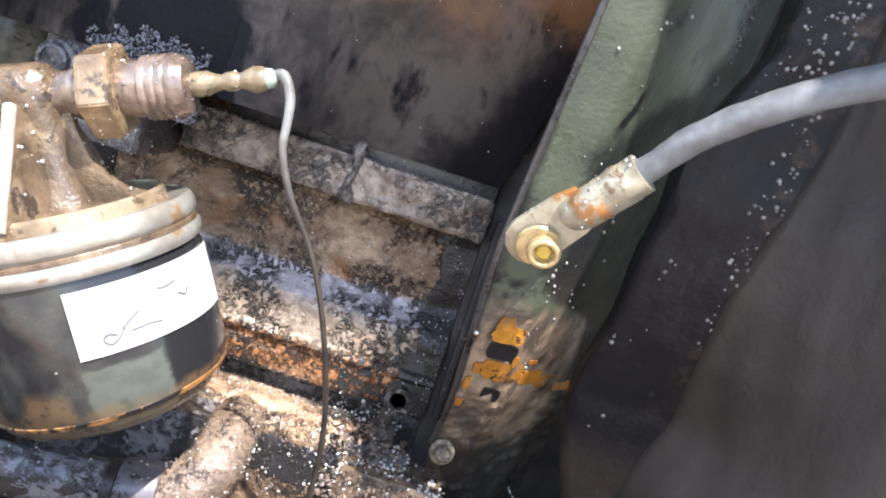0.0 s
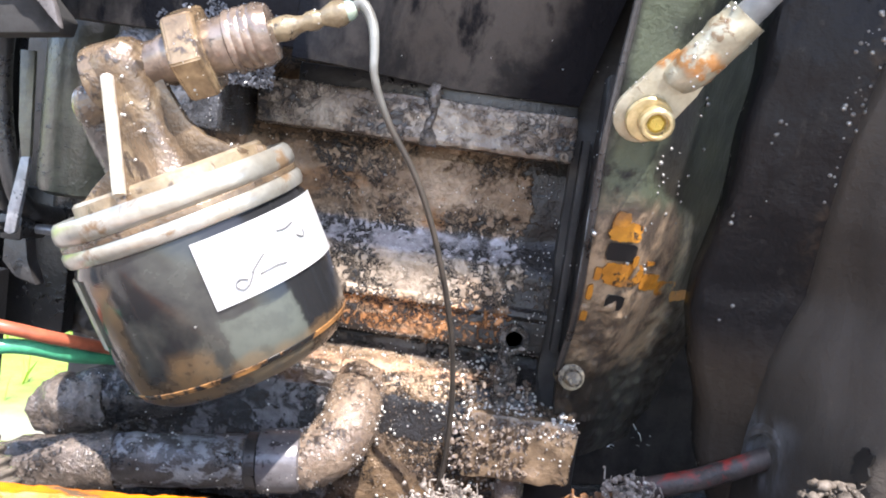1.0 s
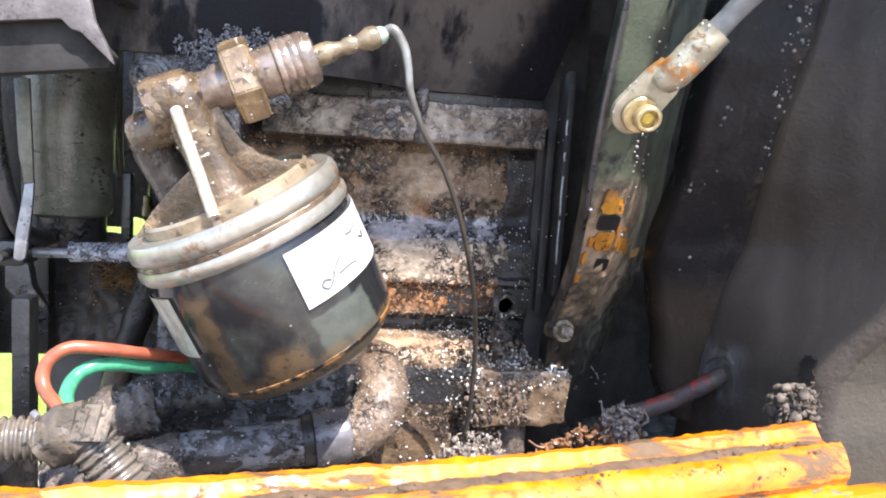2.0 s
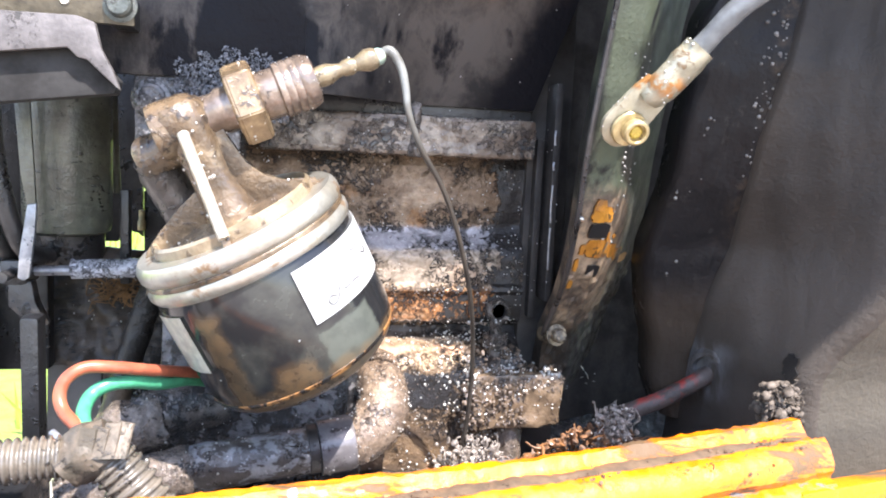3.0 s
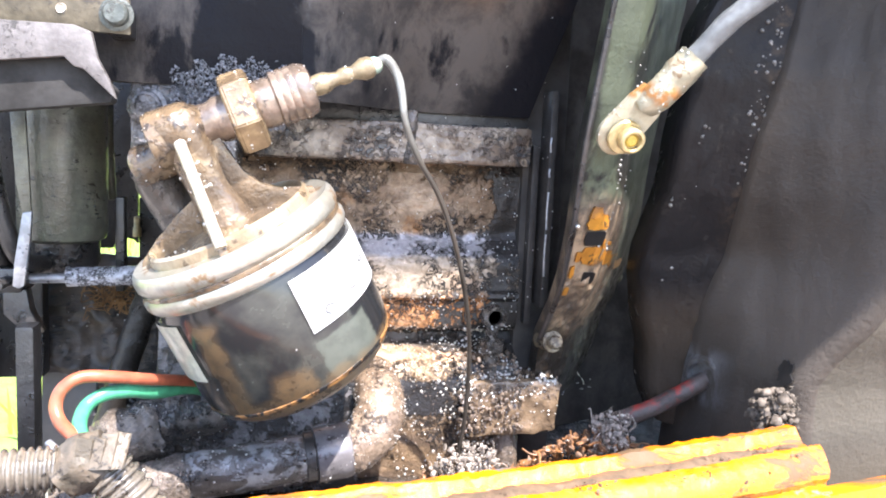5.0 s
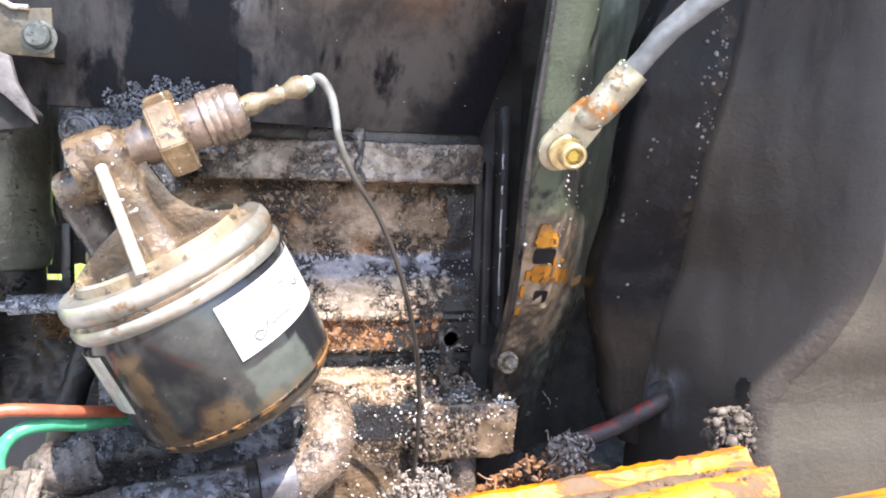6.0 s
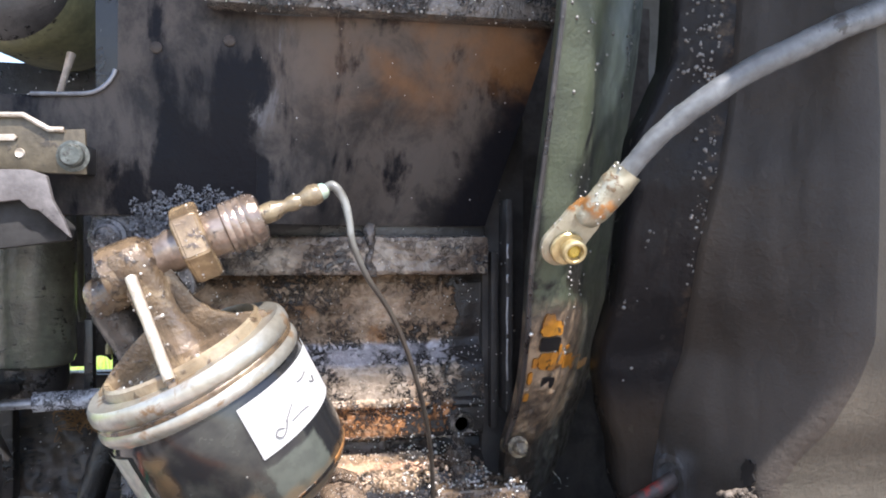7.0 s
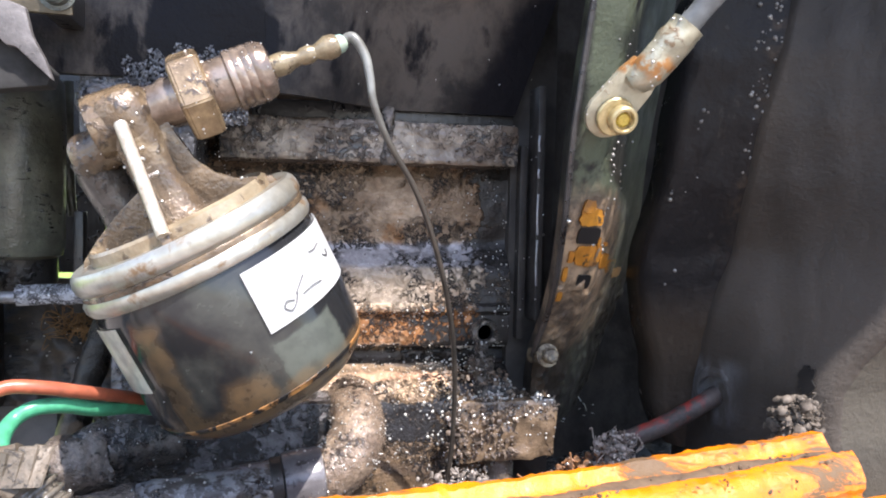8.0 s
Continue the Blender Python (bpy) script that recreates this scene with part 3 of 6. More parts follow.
def lump(heap, at, size, rng, level=1, flat=1.0):
    """One small uneven stone-like body."""
    verts, faces = BALLS[level]
    s = Vector([size * rng.uniform(0.6, 1.3) for _ in range(3)])
    s.z *= flat
    m = Euler([rng.uniform(0, 6.3) for _ in range(3)]).to_matrix()
    o = Vector(at)
    heap.add([o + (m @ Vector((v.x * s.x, v.y * s.y, v.z * s.z))) * (1 + 0.40 * noise.noise(v * 1.2 + o * 900) + 0.25 * noise.noise(v * 2.7 + o * 500)) for v in verts], faces)


def sow(heap, names, n, r, rng, keep=None):
    """Strews beads over the front-facing skin of parts."""
    tris = []
    for ob in bpy.data.objects:
        if ob.type == "MESH" and ob.name.split(".")[0] in names:
            for p in ob.data.polygons:
                if p.normal.y < 0.15 and (keep is None or keep(p.center)):
                    tris.append((p.area, [ob.data.vertices[i].co.copy() for i in p.vertices]))
    total, acc = [], 0.0
    for t in tris:
        acc += t[0]
        total.append(acc)
    for _ in range(n):
        vs = tris[min(len(tris) - 1, bisect(total, rng.random() * total[-1]))][1]
        k = rng.randrange(1, len(vs) - 1)
        a, b = sorted((rng.random(), rng.random()))
        q = vs[0] * a + vs[k] * (b - a) + vs[k + 1] * (1 - b)
        if noise.noise(q * 90) > -0.12:
            heap.bead(q, r * rng.choice((0.5, 0.7, 1.0, 1.0, 1.5)))


def bisect(table, v):
    lo, hi = 0, len(table)
    while lo < hi:
        m = (lo + hi) // 2
        lo, hi = (m + 1, hi) if table[m] < v else (lo, m)
    return lo


def hexagon(across, height, origin, axis, chamfer=0.12, spin=0.0):
    """A hexagon nut or bolt head with chamfered corners."""
    bm = bmesh.new()
    u, v, a = frame_of(axis)
    o = Vector(origin)
    r = across / math.sqrt(3)
    rings = []
    for k, (f, h) in enumerate(((1 - chamfer, 0), (1, chamfer * 0.5 * across), (1, height - chamfer * 0.5 * across), (1 - chamfer, height))):
        rings.append([bm.verts.new(o + a * h + f * r * (math.cos(w) * u + math.sin(w) * v)) for w in (spin + math.pi / 3 * i for i in range(6))])
    for p, q in zip(rings, rings[1:]):
        for k in range(6):
            bm.faces.new((p[k], p[(k + 1) % 6], q[(k + 1) % 6], q[k]))
    bm.faces.new(rings[0][::-1]), bm.faces.new(rings[-1])
    bmesh.ops.bevel(bm, geom=bm.edges[:], offset=0.0006, segments=2, affect="EDGES")
    return bm


# ---- setting ----
def build_ground():
    k = Nodes("sunlit_grass")
    col = k.mix(k.span(k.noise(9, 8, 0.7), 0.35, 0.65), (0.22, 0.34, 0.045), (0.34, 0.44, 0.08))
    earth = k.mix(k.span(k.noise(4, 8, 0.7), 0.35, 0.65), (0.34, 0.29, 0.245), (0.44, 0.38, 0.325))
    k.set(Base_Color=k.mix(k.span(k.sum(k.axis(1), k.noise(3, 4, 0.6)), 2.2, 2.9), earth, col), Roughness=0.85)
    k.bump(k.noise(60, 6, 0.7), 0.8, 0.02)
    bm = bmesh.new()
    n = 48
    grid = [[bm.verts.new((s * abs(s) * 300, w * abs(w) * 300, 0.03 * noise.noise(Vector((s * 40, w * 40, 0))))) for s in steps(-1, 1, n)] for w in steps(-1, 1, n)]
    for i in range(n):
        for j in range(n):
            bm.faces.new((grid[i][j], grid[i][j + 1], grid[i + 1][j + 1], grid[i + 1][j]))
    thing("ground", bm, k.m, "bare earth with bright green sunlit grass behind the machine", "ground", kind="structure")
    k = Nodes("grass_blade")
    col = k.mix(k.span(k.noise(5, 4, 0.6), 0.35, 0.65), (0.20, 0.34, 0.035), (0.36, 0.46, 0.07))
    k.set(Base_Color=col, Roughness=0.6)
    rng = random.Random(5)
    bm = bmesh.new()
    for _ in range(2600):
        x, y = rng.uniform(-5.0, 0.6), rng.uniform(2.0, 8.0)
        h, w, a = rng.uniform(0.06, 0.20), rng.uniform(0.004, 0.009), rng.uniform(0, 6.3)
        d = Vector((math.cos(a), math.sin(a), 0))
        lean = Vector((rng.uniform(-1, 1), rng.uniform(-1, 1), 0)) * h * 0.4
        b = Vector((x, y, -0.01))
        v = [bm.verts.new(q) for q in (b - d * w, b + d * w, b + lean * 0.4 + d * w * 0.8 + Vector((0, 0, h * 0.6)), b + lean + Vector((0, 0, h)), b + lean * 0.4 - d * w * 0.8 + Vector((0, 0, h * 0.6)))]
        bm.faces.new(v)
    thing("grass", bm, k.m, "tufts of long bright green grass on the ground", "grass", kind="stuff")


def build_bay():
    # belly pan, rear cross wall and an unseen raised hood, added to shade the upper half
    bm = sheet([[(x, y, 0.668 + 0.004 * noise.noise(Vector((x * 30, y * 30, 0)))) for x in steps(-0.232, 0.40, 60)] for y in steps(0.19, 0.66, 44)], (0, 0, -0.006), 0.004, 60)
    thing("belly_pan", bm, M["grease"], "black oily belly pan under the engine", "pan", kind="structure")
    bm = sheet([[(x, 0.63, z) for x in steps(-0.290, -0.10, 12)] for z in steps(0.56, 0.766, 8)], (0, 0.012, 0), 0.002, 30)
    thing("rear_cross_wall", bm, M["wall"], "black oily frame wall behind the engine", "wall", kind="structure")
    # the hood's right wing reaches forward only to keep sun off the shroud
    bm = slab([(-0.55, 0.126, 1.255), (0.160, 0.126, 1.255), (0.182, 0.0, 1.252), (0.62, 0.0, 1.252), (0.62, 0.95, 1.295), (-0.55, 0.95, 1.295)], (0, 0, 0.012), 0.003)
    thing("hood", bm, M["hood"], "unseen black painted hood added above the bay to cast shade", "hood", kind="structure")
    thing("chassis", box((-0.225, 0.215, -0.02), (0.60, 0.672, 0.602), 0.004), M["hood"], "plain black chassis under the engine bay", "chassis", kind="structure")
    bm = sheet([[(x, 0.66, z) for x in steps(-0.12, 0.60, 10)] for z in steps(0.55, 1.26, 10)], (0, 0.012, 0), 0.0)
    thing("bulkhead", bm, M["hood"], "black painted bulkhead at the back of the bay", "bulkhead", kind="structure")


def build_rail():
    u, v = Vector((0.982, 0.189, 0)), Vector((0.189, -0.982, 0))
    b = Vector((0.1241, 0.2447, 0))
    rail = empty("frame_rail", (-0.03, 0.19, 0.62), "chipped yellow painted steel frame rail caked with dirt", "rail")
    prof = [(-0.004, 0.60), (-0.004, 0.742), (-0.002, 0.746), (0.002, 0.7462), (0.004, 0.743), (0.007, 0.7405), (0.012, 0.740), (0.0145, 0.742),
            (0.0170, 0.7434), (0.0205, 0.7420), (0.0238, 0.7390), (0.0256, 0.7352), (0.0258, 0.7318), (0.0236, 0.7300), (0.0236, 0.7284), (0.0282, 0.7274), (0.0304, 0.7245), (0.0310, 0.70), (0.031, 0.60)]

    def dip(s):
        return Vector((0, 0, -0.0042 * min(1.0, max(0.0, -s / 0.14)) + 0.016 * max(0.0, -s - 0.17)))
    rows = []
    for p, z in prof:
        rows.append([b + dip(s) + u * s + v * (p + 0.0008 * noise.fractal(Vector((s * 70, p * 90, z * 60)), 0.5, 2.3, 6)) + Vector((0, 0, z + 0.0010 * noise.fractal(Vector((s * 60, p * 140, 3.3)), 0.5, 2.4, 6))) for s in steps(-0.42, -0.004 - 0.32 * max(0.0, p - 0.012), 260)])
    bm = bmesh.new()
    g = [[bm.verts.new(q) for q in r] for r in rows]
    for i in range(len(g) - 1):
        for j in range(260):
            bm.faces.new((g[i][j], g[i][j + 1], g[i + 1][j + 1], g[i + 1][j]))
    bm.faces.new([r[0] for r in g]), bm.faces.new([r[-1] for r in g][::-1])
    part("rail_body", bm, M["yellow"], rail, "", 38)
    # dirt in the groove of the top
    rng = random.Random(8)
    heap = Heap()
    for _ in range(500):
        s = rng.uniform(-0.36, -0.03)
        if noise.noise(Vector((s * 25, 0, 5))) < -0.12:
            continue
        q = b + dip(s) + u * s + v * (0.0090 + rng.gauss(0, 0.0030)) + Vector((0, 0, 0.7412))
        lump(heap, q, rng.uniform(0.0003, 0.0009), rng, 1, 0.6)
    for _ in range(900):
        s, p = rng.uniform(-0.36, -0.02), rng.uniform(0.0, 0.030)
        if noise.noise(Vector((s * 45, p * 160, 2))) < 0.18:
            continue
        top = 0.7435 - 0.16 * abs(p - 0.018) - 4.0 * max(0.0, p - 0.022) ** 1.4
        lump(heap, b + dip(s) + u * s + v * p + Vector((0, 0, top)), rng.uniform(0.0003, 0.0010), rng, 1, 0.4)
    rows = []
    for s in steps(-0.40, -0.012, 220):
        a = 0.0026 + 0.0042 * noise.fractal(Vector((s * 70, 1, 0)), 0.6, 2.2, 5)
        e = 0.0150 + 0.0065 * noise.fractal(Vector((s * 60, 4, 0)), 0.6, 2.2, 5)
        fade = min(1.0, max(0.05, 0.75 + 1.6 * noise.noise(Vector((s * 22, 9, 0)))))
        m = (a + e) / 2
        rows.append([b + dip(s) + u * s + v * (m + (q - 0.5) * (e - a) * fade) + Vector((0, 0, 0.7410 + 0.0016 * math.sin(math.pi * q) * fade + 0.0005 * noise.noise(Vector((s * 300, q * 5, 0))))) for q in steps(0, 1, 6)])
    part("dirt_ribbon", sheet(rows, (0, 0, -0.002)), M["dirt"], rail, "brown dirt lying in the rail groove")
    tagged(part("groove_dirt", heap.mesh(), M["dirt"], rail, "brown caked dirt along the rail top"), kind="stuff")
    # the lower plate that goes on past the end of the rail
    bm = slab([b + u * p + v * 0.0214 + Vector((0, 0, z)) for p, z in ((-0.030, 0.60), (0.20, 0.60), (0.20, 0.7268), (0.030, 0.7268), (-0.030, 0.7262))], v * 0.0092, 0.0015)
    part("end_plate", bm, M["yellow"], rail)


# ---- engine ----
def build_engine():
    eng = empty("engine_block", (-0.05, 0.46, 0.668), "oil-stained cast aluminium engine block with greasy ribs", "engine")
    face = [(0.660, 0.384), (0.690, 0.384), (0.708, 0.386), (0.722, 0.387), (0.731, 0.389), (0.737, 0.393), (0.743, 0.404), (0.748, 0.411), (0.752, 0.4125),
            (0.7545, 0.410), (0.756, 0.401), (0.759, 0.3995), (0.774, 0.3985), (0.7765, 0.396), (0.779, 0.3965), (0.781, 0.399), (0.790, 0.399), (0.797, 0.3985),
            (0.801, 0.400), (0.806, 0.405), (0.811, 0.410), (0.816, 0.412), (0.826, 0.410), (0.840, 0.408), (0.852, 0.408), (0.858, 0.410), (0.90, 0.412)]
    zs = sorted(set([z for z, _ in face] + steps(0.66, 0.90, 70)))
    rows = []
    for z in zs:
        y = between(face, z)[0]
        rows.append([(x, y + 0.0011 * noise.fractal(Vector((x * 70, z * 90, 1.0)), 1.0, 2.0, 3), z) for x in steps(-0.165, 0.034, 130)])
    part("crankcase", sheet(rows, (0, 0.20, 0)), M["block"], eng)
    bm = box((-0.128, 0.386, 0.8585), (0.0335, 0.4145, 0.8815), 0.002)
    bmesh.ops.subdivide_edges(bm, edges=[e for e in bm.edges if e.calc_length() > 0.01], cuts=24, use_grid_fill=True)
    part("ledge", roughen(bm, 0.0009, 120, 2.1), M["band"], eng, "pale ledge half covered in black grease")
    # a clot of black grease that has run over the ledge
    bm = tube([(-0.0395, 0.3905, 0.8860), (-0.0400, 0.3868, 0.8815), (-0.0392, 0.3858, 0.8730), (-0.0402, 0.3860, 0.8640), (-0.0396, 0.3880, 0.8580)], lambda q: 0.0042 - 0.0016 * math.sin(q * 3.1), 14, 8)
    part("grease_run", roughen(bm, 0.0022, 170, 4.0), M["grease"], eng, "clot of black grease hanging over the ledge")
    # threaded hole in a small boss
    part("hole_boss", lathe([(0.0044, 0.014), (0.0042, 0.004), (0.0048, 0.0), (0.0074, 0.0), (0.0084, 0.002), (0.0084, 0.014)], (0.0185, 0.3925, 0.7645), (0, 1, 0), 24, caps=False), M["grease"], eng)
    part("hole_bottom", lathe([(0.0001, 0.0), (0.0047, 0.0)], (0.0185, 0.3966, 0.7645), (0, 1, 0), 24), M["void"], eng)
    # lower foot with its bolt, thick with wet grit
    bm = box((-0.001, 0.372, 0.697), (0.055, 0.412, 0.7305), 0.003)
    bmesh.ops.subdivide_edges(bm, edges=[e for e in bm.edges if e.calc_length() > 0.008], cuts=12, use_grid_fill=True)
    part("mounting_foot", roughen(bm, 0.0017, 120, 2.0), M["mudfoot"], eng, "mud-brown mounting foot covered in wet grit")
    part("foot_stud", lathe([(0.0045, 0), (0.0045, 0.016), (0.0075, 0.016), (0.0075, 0.023), (0.004, 0.024), (0.004, 0.030), (0.003, 0.031)], (0.015, 0.388, 0.729), (0, 0, 1), 14), M["grease"], eng)
    part("foot_stud", lathe([(0.0085, 0), (0.009, 0.006), (0.0085, 0.030), (0.0085, 0.040)], (0.026, 0.386, 0.660), (0, 0, 1), 16), M["foot"], eng)
    # side flange with its bolt
    bm = box((-0.188, 0.354, 0.850), (-0.136, 0.420, 0.8945), 0.003)
    bmesh.ops.subdivide_edges(bm, edges=[e for e in bm.edges if e.calc_length() > 0.01], cuts=14, use_grid_fill=True)
    part("side_flange", roughen(bm, 0.0009, 100, 5.0), M["flange"], eng)
    part("flange_bolt", lathe([(0.0098, 0.0065), (0.0100, 0.003), (0.0095, 0.0015), (0.0076, 0.001), (0.0070, -0.002), (0.0055, -0.0028), (0.0052, -0.002), (0.0001, -0.0018)], (-0.1795, 0.3505, 0.8807), (0, 1, 0), 28), M["flange"], eng, "greasy round bolt head")
    rng = random.Random(3)
    heap = Heap()
    for _ in range(6500):
        x, z = rng.uniform(-0.168, -0.112), rng.uniform(0.872, 0.909)
        if noise.fractal(Vector((x * 90, z * 90, 2.0)), 1.0, 2.0, 3) * 0.010 + 0.9050 - 0.10 * max(0.0, -0.130 - x) < z:
            continue
        lump(heap, (x, 0.3515 + rng.uniform(-0.0015, 0.003), z), rng.choice((0.0003, 0.0005, 0.0008)) * rng.uniform(0.8, 1.2), rng, 1, 0.7)
    tagged(part("grease_crust", heap.mesh(), M["crust"], eng, "lumpy blue-grey grease crust"), kind="stuff")
    # black end wall between block and end housing
    bm = box((0.034, 0.405, 0.66), (0.062, 0.50, 0.99), 0.002)
    part("end_wall", bm, M["oil_black"], eng)
    for x, y, z0, z1 in ((0.0405, 0.398, 0.760, 0.872), (0.0475, 0.388, 0.772, 0.905)):
        part("end_rib", box((x - 0.0022, y, z0), (x + 0.0022, 0.410, z1), 0.001), M["oil_black"], eng)
    # glint on the wet edge of the outer rib, made as broken steel lengths
    for z0, z1 in ((0.792, 0.818), (0.821, 0.844), (0.853, 0.858), (0.868, 0.877)):
        part("worn_edge", tube([(0.0462, 0.3878, z0), (0.0458, 0.3876, (z0 + z1) / 2), (0.0462, 0.3878, z1)], 0.0007, 8, 4), M["steel"], eng, "steel rod shaped as the glint on the rib edge")


def build_panels():
    # sooty heat shield above the ledge, leaning forward
    def y_at(z):
        return 0.394 + (0.346 - 0.394) * (z - 0.888) / 0.112
    shield = empty("heat_shield", (-0.03, 0.39, 0.888), "sooty sheet steel heat shield with orange rust bloom", "shield")
    k = Nodes("rust_bloomed_sheet")
    mottle = k.noise(34, 8, 0.68, 0.3, 3.0, (1.0, 1, 0.7))
    soot = k.mix(k.span(mottle, 0.38, 0.62), (0.024, 0.0225, 0.0225), (0.086, 0.074, 0.065))
    warm = k.all(k.span(k.axis(2), 0.915, 0.985), k.span(k.axis(0), -0.12, -0.08), k.span(k.noise(20, 5, 0.6, 0.1, 7.0), 0.30, 0.60, 0.5, 1.0))
    soot = k.mix(k.sum(warm, k.span(mottle, 0.30, 0.58, 0.45, 1.0), "MULTIPLY"), soot, (0.118, 0.092, 0.073))
    wet = k.all(k.window(k.axis(0), -0.150, -0.106, 0.016), k.span(k.axis(2), 0.992, 0.962))
    foot = k.all(k.span(k.axis(2), 0.940, 0.905), k.span(k.axis(0), -0.06, -0.10))
    streak = k.sum(k.noise(22, 6, 0.60, 0.2, 5.0, (1.6, 1, 0.6)), k.sum(k.sum(wet, 0.24, "MULTIPLY"), k.sum(foot, 0.16, "MULTIPLY")))
    oil = k.span(k.sum(streak, k.sum(k.sum(mottle, -0.5), 0.5, "MULTIPLY")), 0.54, 0.68)
    # diagonal shadow over the right end, painted black along with the oil
    slant_shadow = k.span(k.sum(k.sum(k.axis(0), k.sum(k.axis(2), -0.45, "MULTIPLY")), k.sum(k.noise(40, 7, 0.65), 0.03, "MULTIPLY")), -0.395, -0.375)
    oil = k.sum(oil, slant_shadow, "MAXIMUM")
    # pale blue-grey glint of the wet sheet, painted as streaks
    glint_streak = k.all(k.window(k.axis(0), -0.114, -0.092, 0.010), k.window(k.axis(2), 0.935, 0.988, 0.012), k.span(k.noise(38, 7, 0.64, 0.4, 9.0, (1.5, 1, 0.5)), 0.50, 0.66))
    soot, oil = k.mix(k.sum(glint_streak, 0.8, "MULTIPLY"), soot, (0.15, 0.15, 0.155)), k.sum(oil, k.span(glint_streak, 0, 1, 1.0, 0.15), "MULTIPLY")
    black = k.mix(oil, soot, (0.011, 0.011, 0.0135))
    place = k.sum(k.span(k.axis(2), 0.935, 0.975), k.span(k.axis(0), -0.085, -0.03), "MULTIPLY")
    bloom = k.sum(place, k.span(k.noise(20, 6, 0.58, 0.1, 2.0), 0.40, 0.66, 0.0, 0.65), "MULTIPLY")
    k.set(Base_Color=k.mix(bloom, black, (0.23, 0.112, 0.045)), Roughness=k.span(oil, 0, 1, 0.55, 0.32), Specular_IOR_Level=k.span(oil, 0, 1, 0.18, 0.06), Coat_Weight=k.span(oil, 0, 1, 0.0, 0.02), Coat_Roughness=0.12)
    k.bump(k.sum(k.sum(k.noise(60, 5, 0.6), 0.6, "MULTIPLY"), k.sum(k.noise(240, 5, 0.65), k.span(oil, 0, 1, 0.6, 0.9), "MULTIPLY")), 0.5, 0.0016)
    rows = []
    for z in steps(0.888, 1.0, 30):
        right = 0.033 + (0.060 - 0.033) * (z - 0.888) / 0.112
        row = []
        for x in steps(-0.1045, right, 50):
            f = min(1.0, (x + 0.1045) / 0.080)
            f = f * f * (3 - 2 * f)
            row.append((x, 0.3522 + (y_at(z) - 0.3522) * f, z))
        rows.append(row)
    part("sheet", sheet(rows, (0, 0.004, 0), 0.0025, 25, 4.0), k.m, shield)
    part("top_lip", box((-0.13, 0.333, 0.999), (0.064, 0.352, 1.02), 0.006), M["grease"], shield)
    part("bottom_strip", box((-0.112, 0.398, 0.880), (0.034, 0.411, 0.892), 0.002), M["black"], shield)
    # dark mounting plate with a rounded opening
    plate = empty("mounting_plate", (-0.17, 0.352, 0.886), "black oily mounting plate with a rounded opening", "plate")
    out = [(-0.27, 0.352, 0.952), (-0.192, 0.352, 0.9535)]
    out += [(-0.192 + 0.018 * math.sin(a), 0.352, 0.9715 - 0.018 * math.cos(a)) for a in steps(0.2, math.pi / 2, 8)]
    out += [(-0.1735, 0.352, 1.06), (-0.104, 0.352, 1.06), (-0.104, 0.352, 0.892), (-0.27, 0.352, 0.892)]
    part("plate_sheet", slab(out, (0, 0.006, 0), 0.0008), k.m, plate)
    # light caught by the rim of the opening, drawn as a bright steel bead
    rimline = [(-0.215, 0.3505, 0.9530), (-0.193, 0.3505, 0.9538)] + [(-0.192 + 0.018 * math.sin(a), 0.3505, 0.9718 - 0.018 * math.cos(a)) for a in steps(0.3, 1.3, 5)]
    part("opening_edge", tube(rimline, 0.0011, 8, 4), M["steel"], plate, "edge of the opening in bright steel for the light it catches")
    for x, z in ((-0.155, 0.9795), (-0.118, 0.985)):
        part("rivet", lathe([(0.0032, 0.0), (0.0030, -0.001), (0.0015, -0.0016), (0.0001, -0.0017)], (x, 0.352, z), (0, 1, 0), 14), M["mud"], plate)


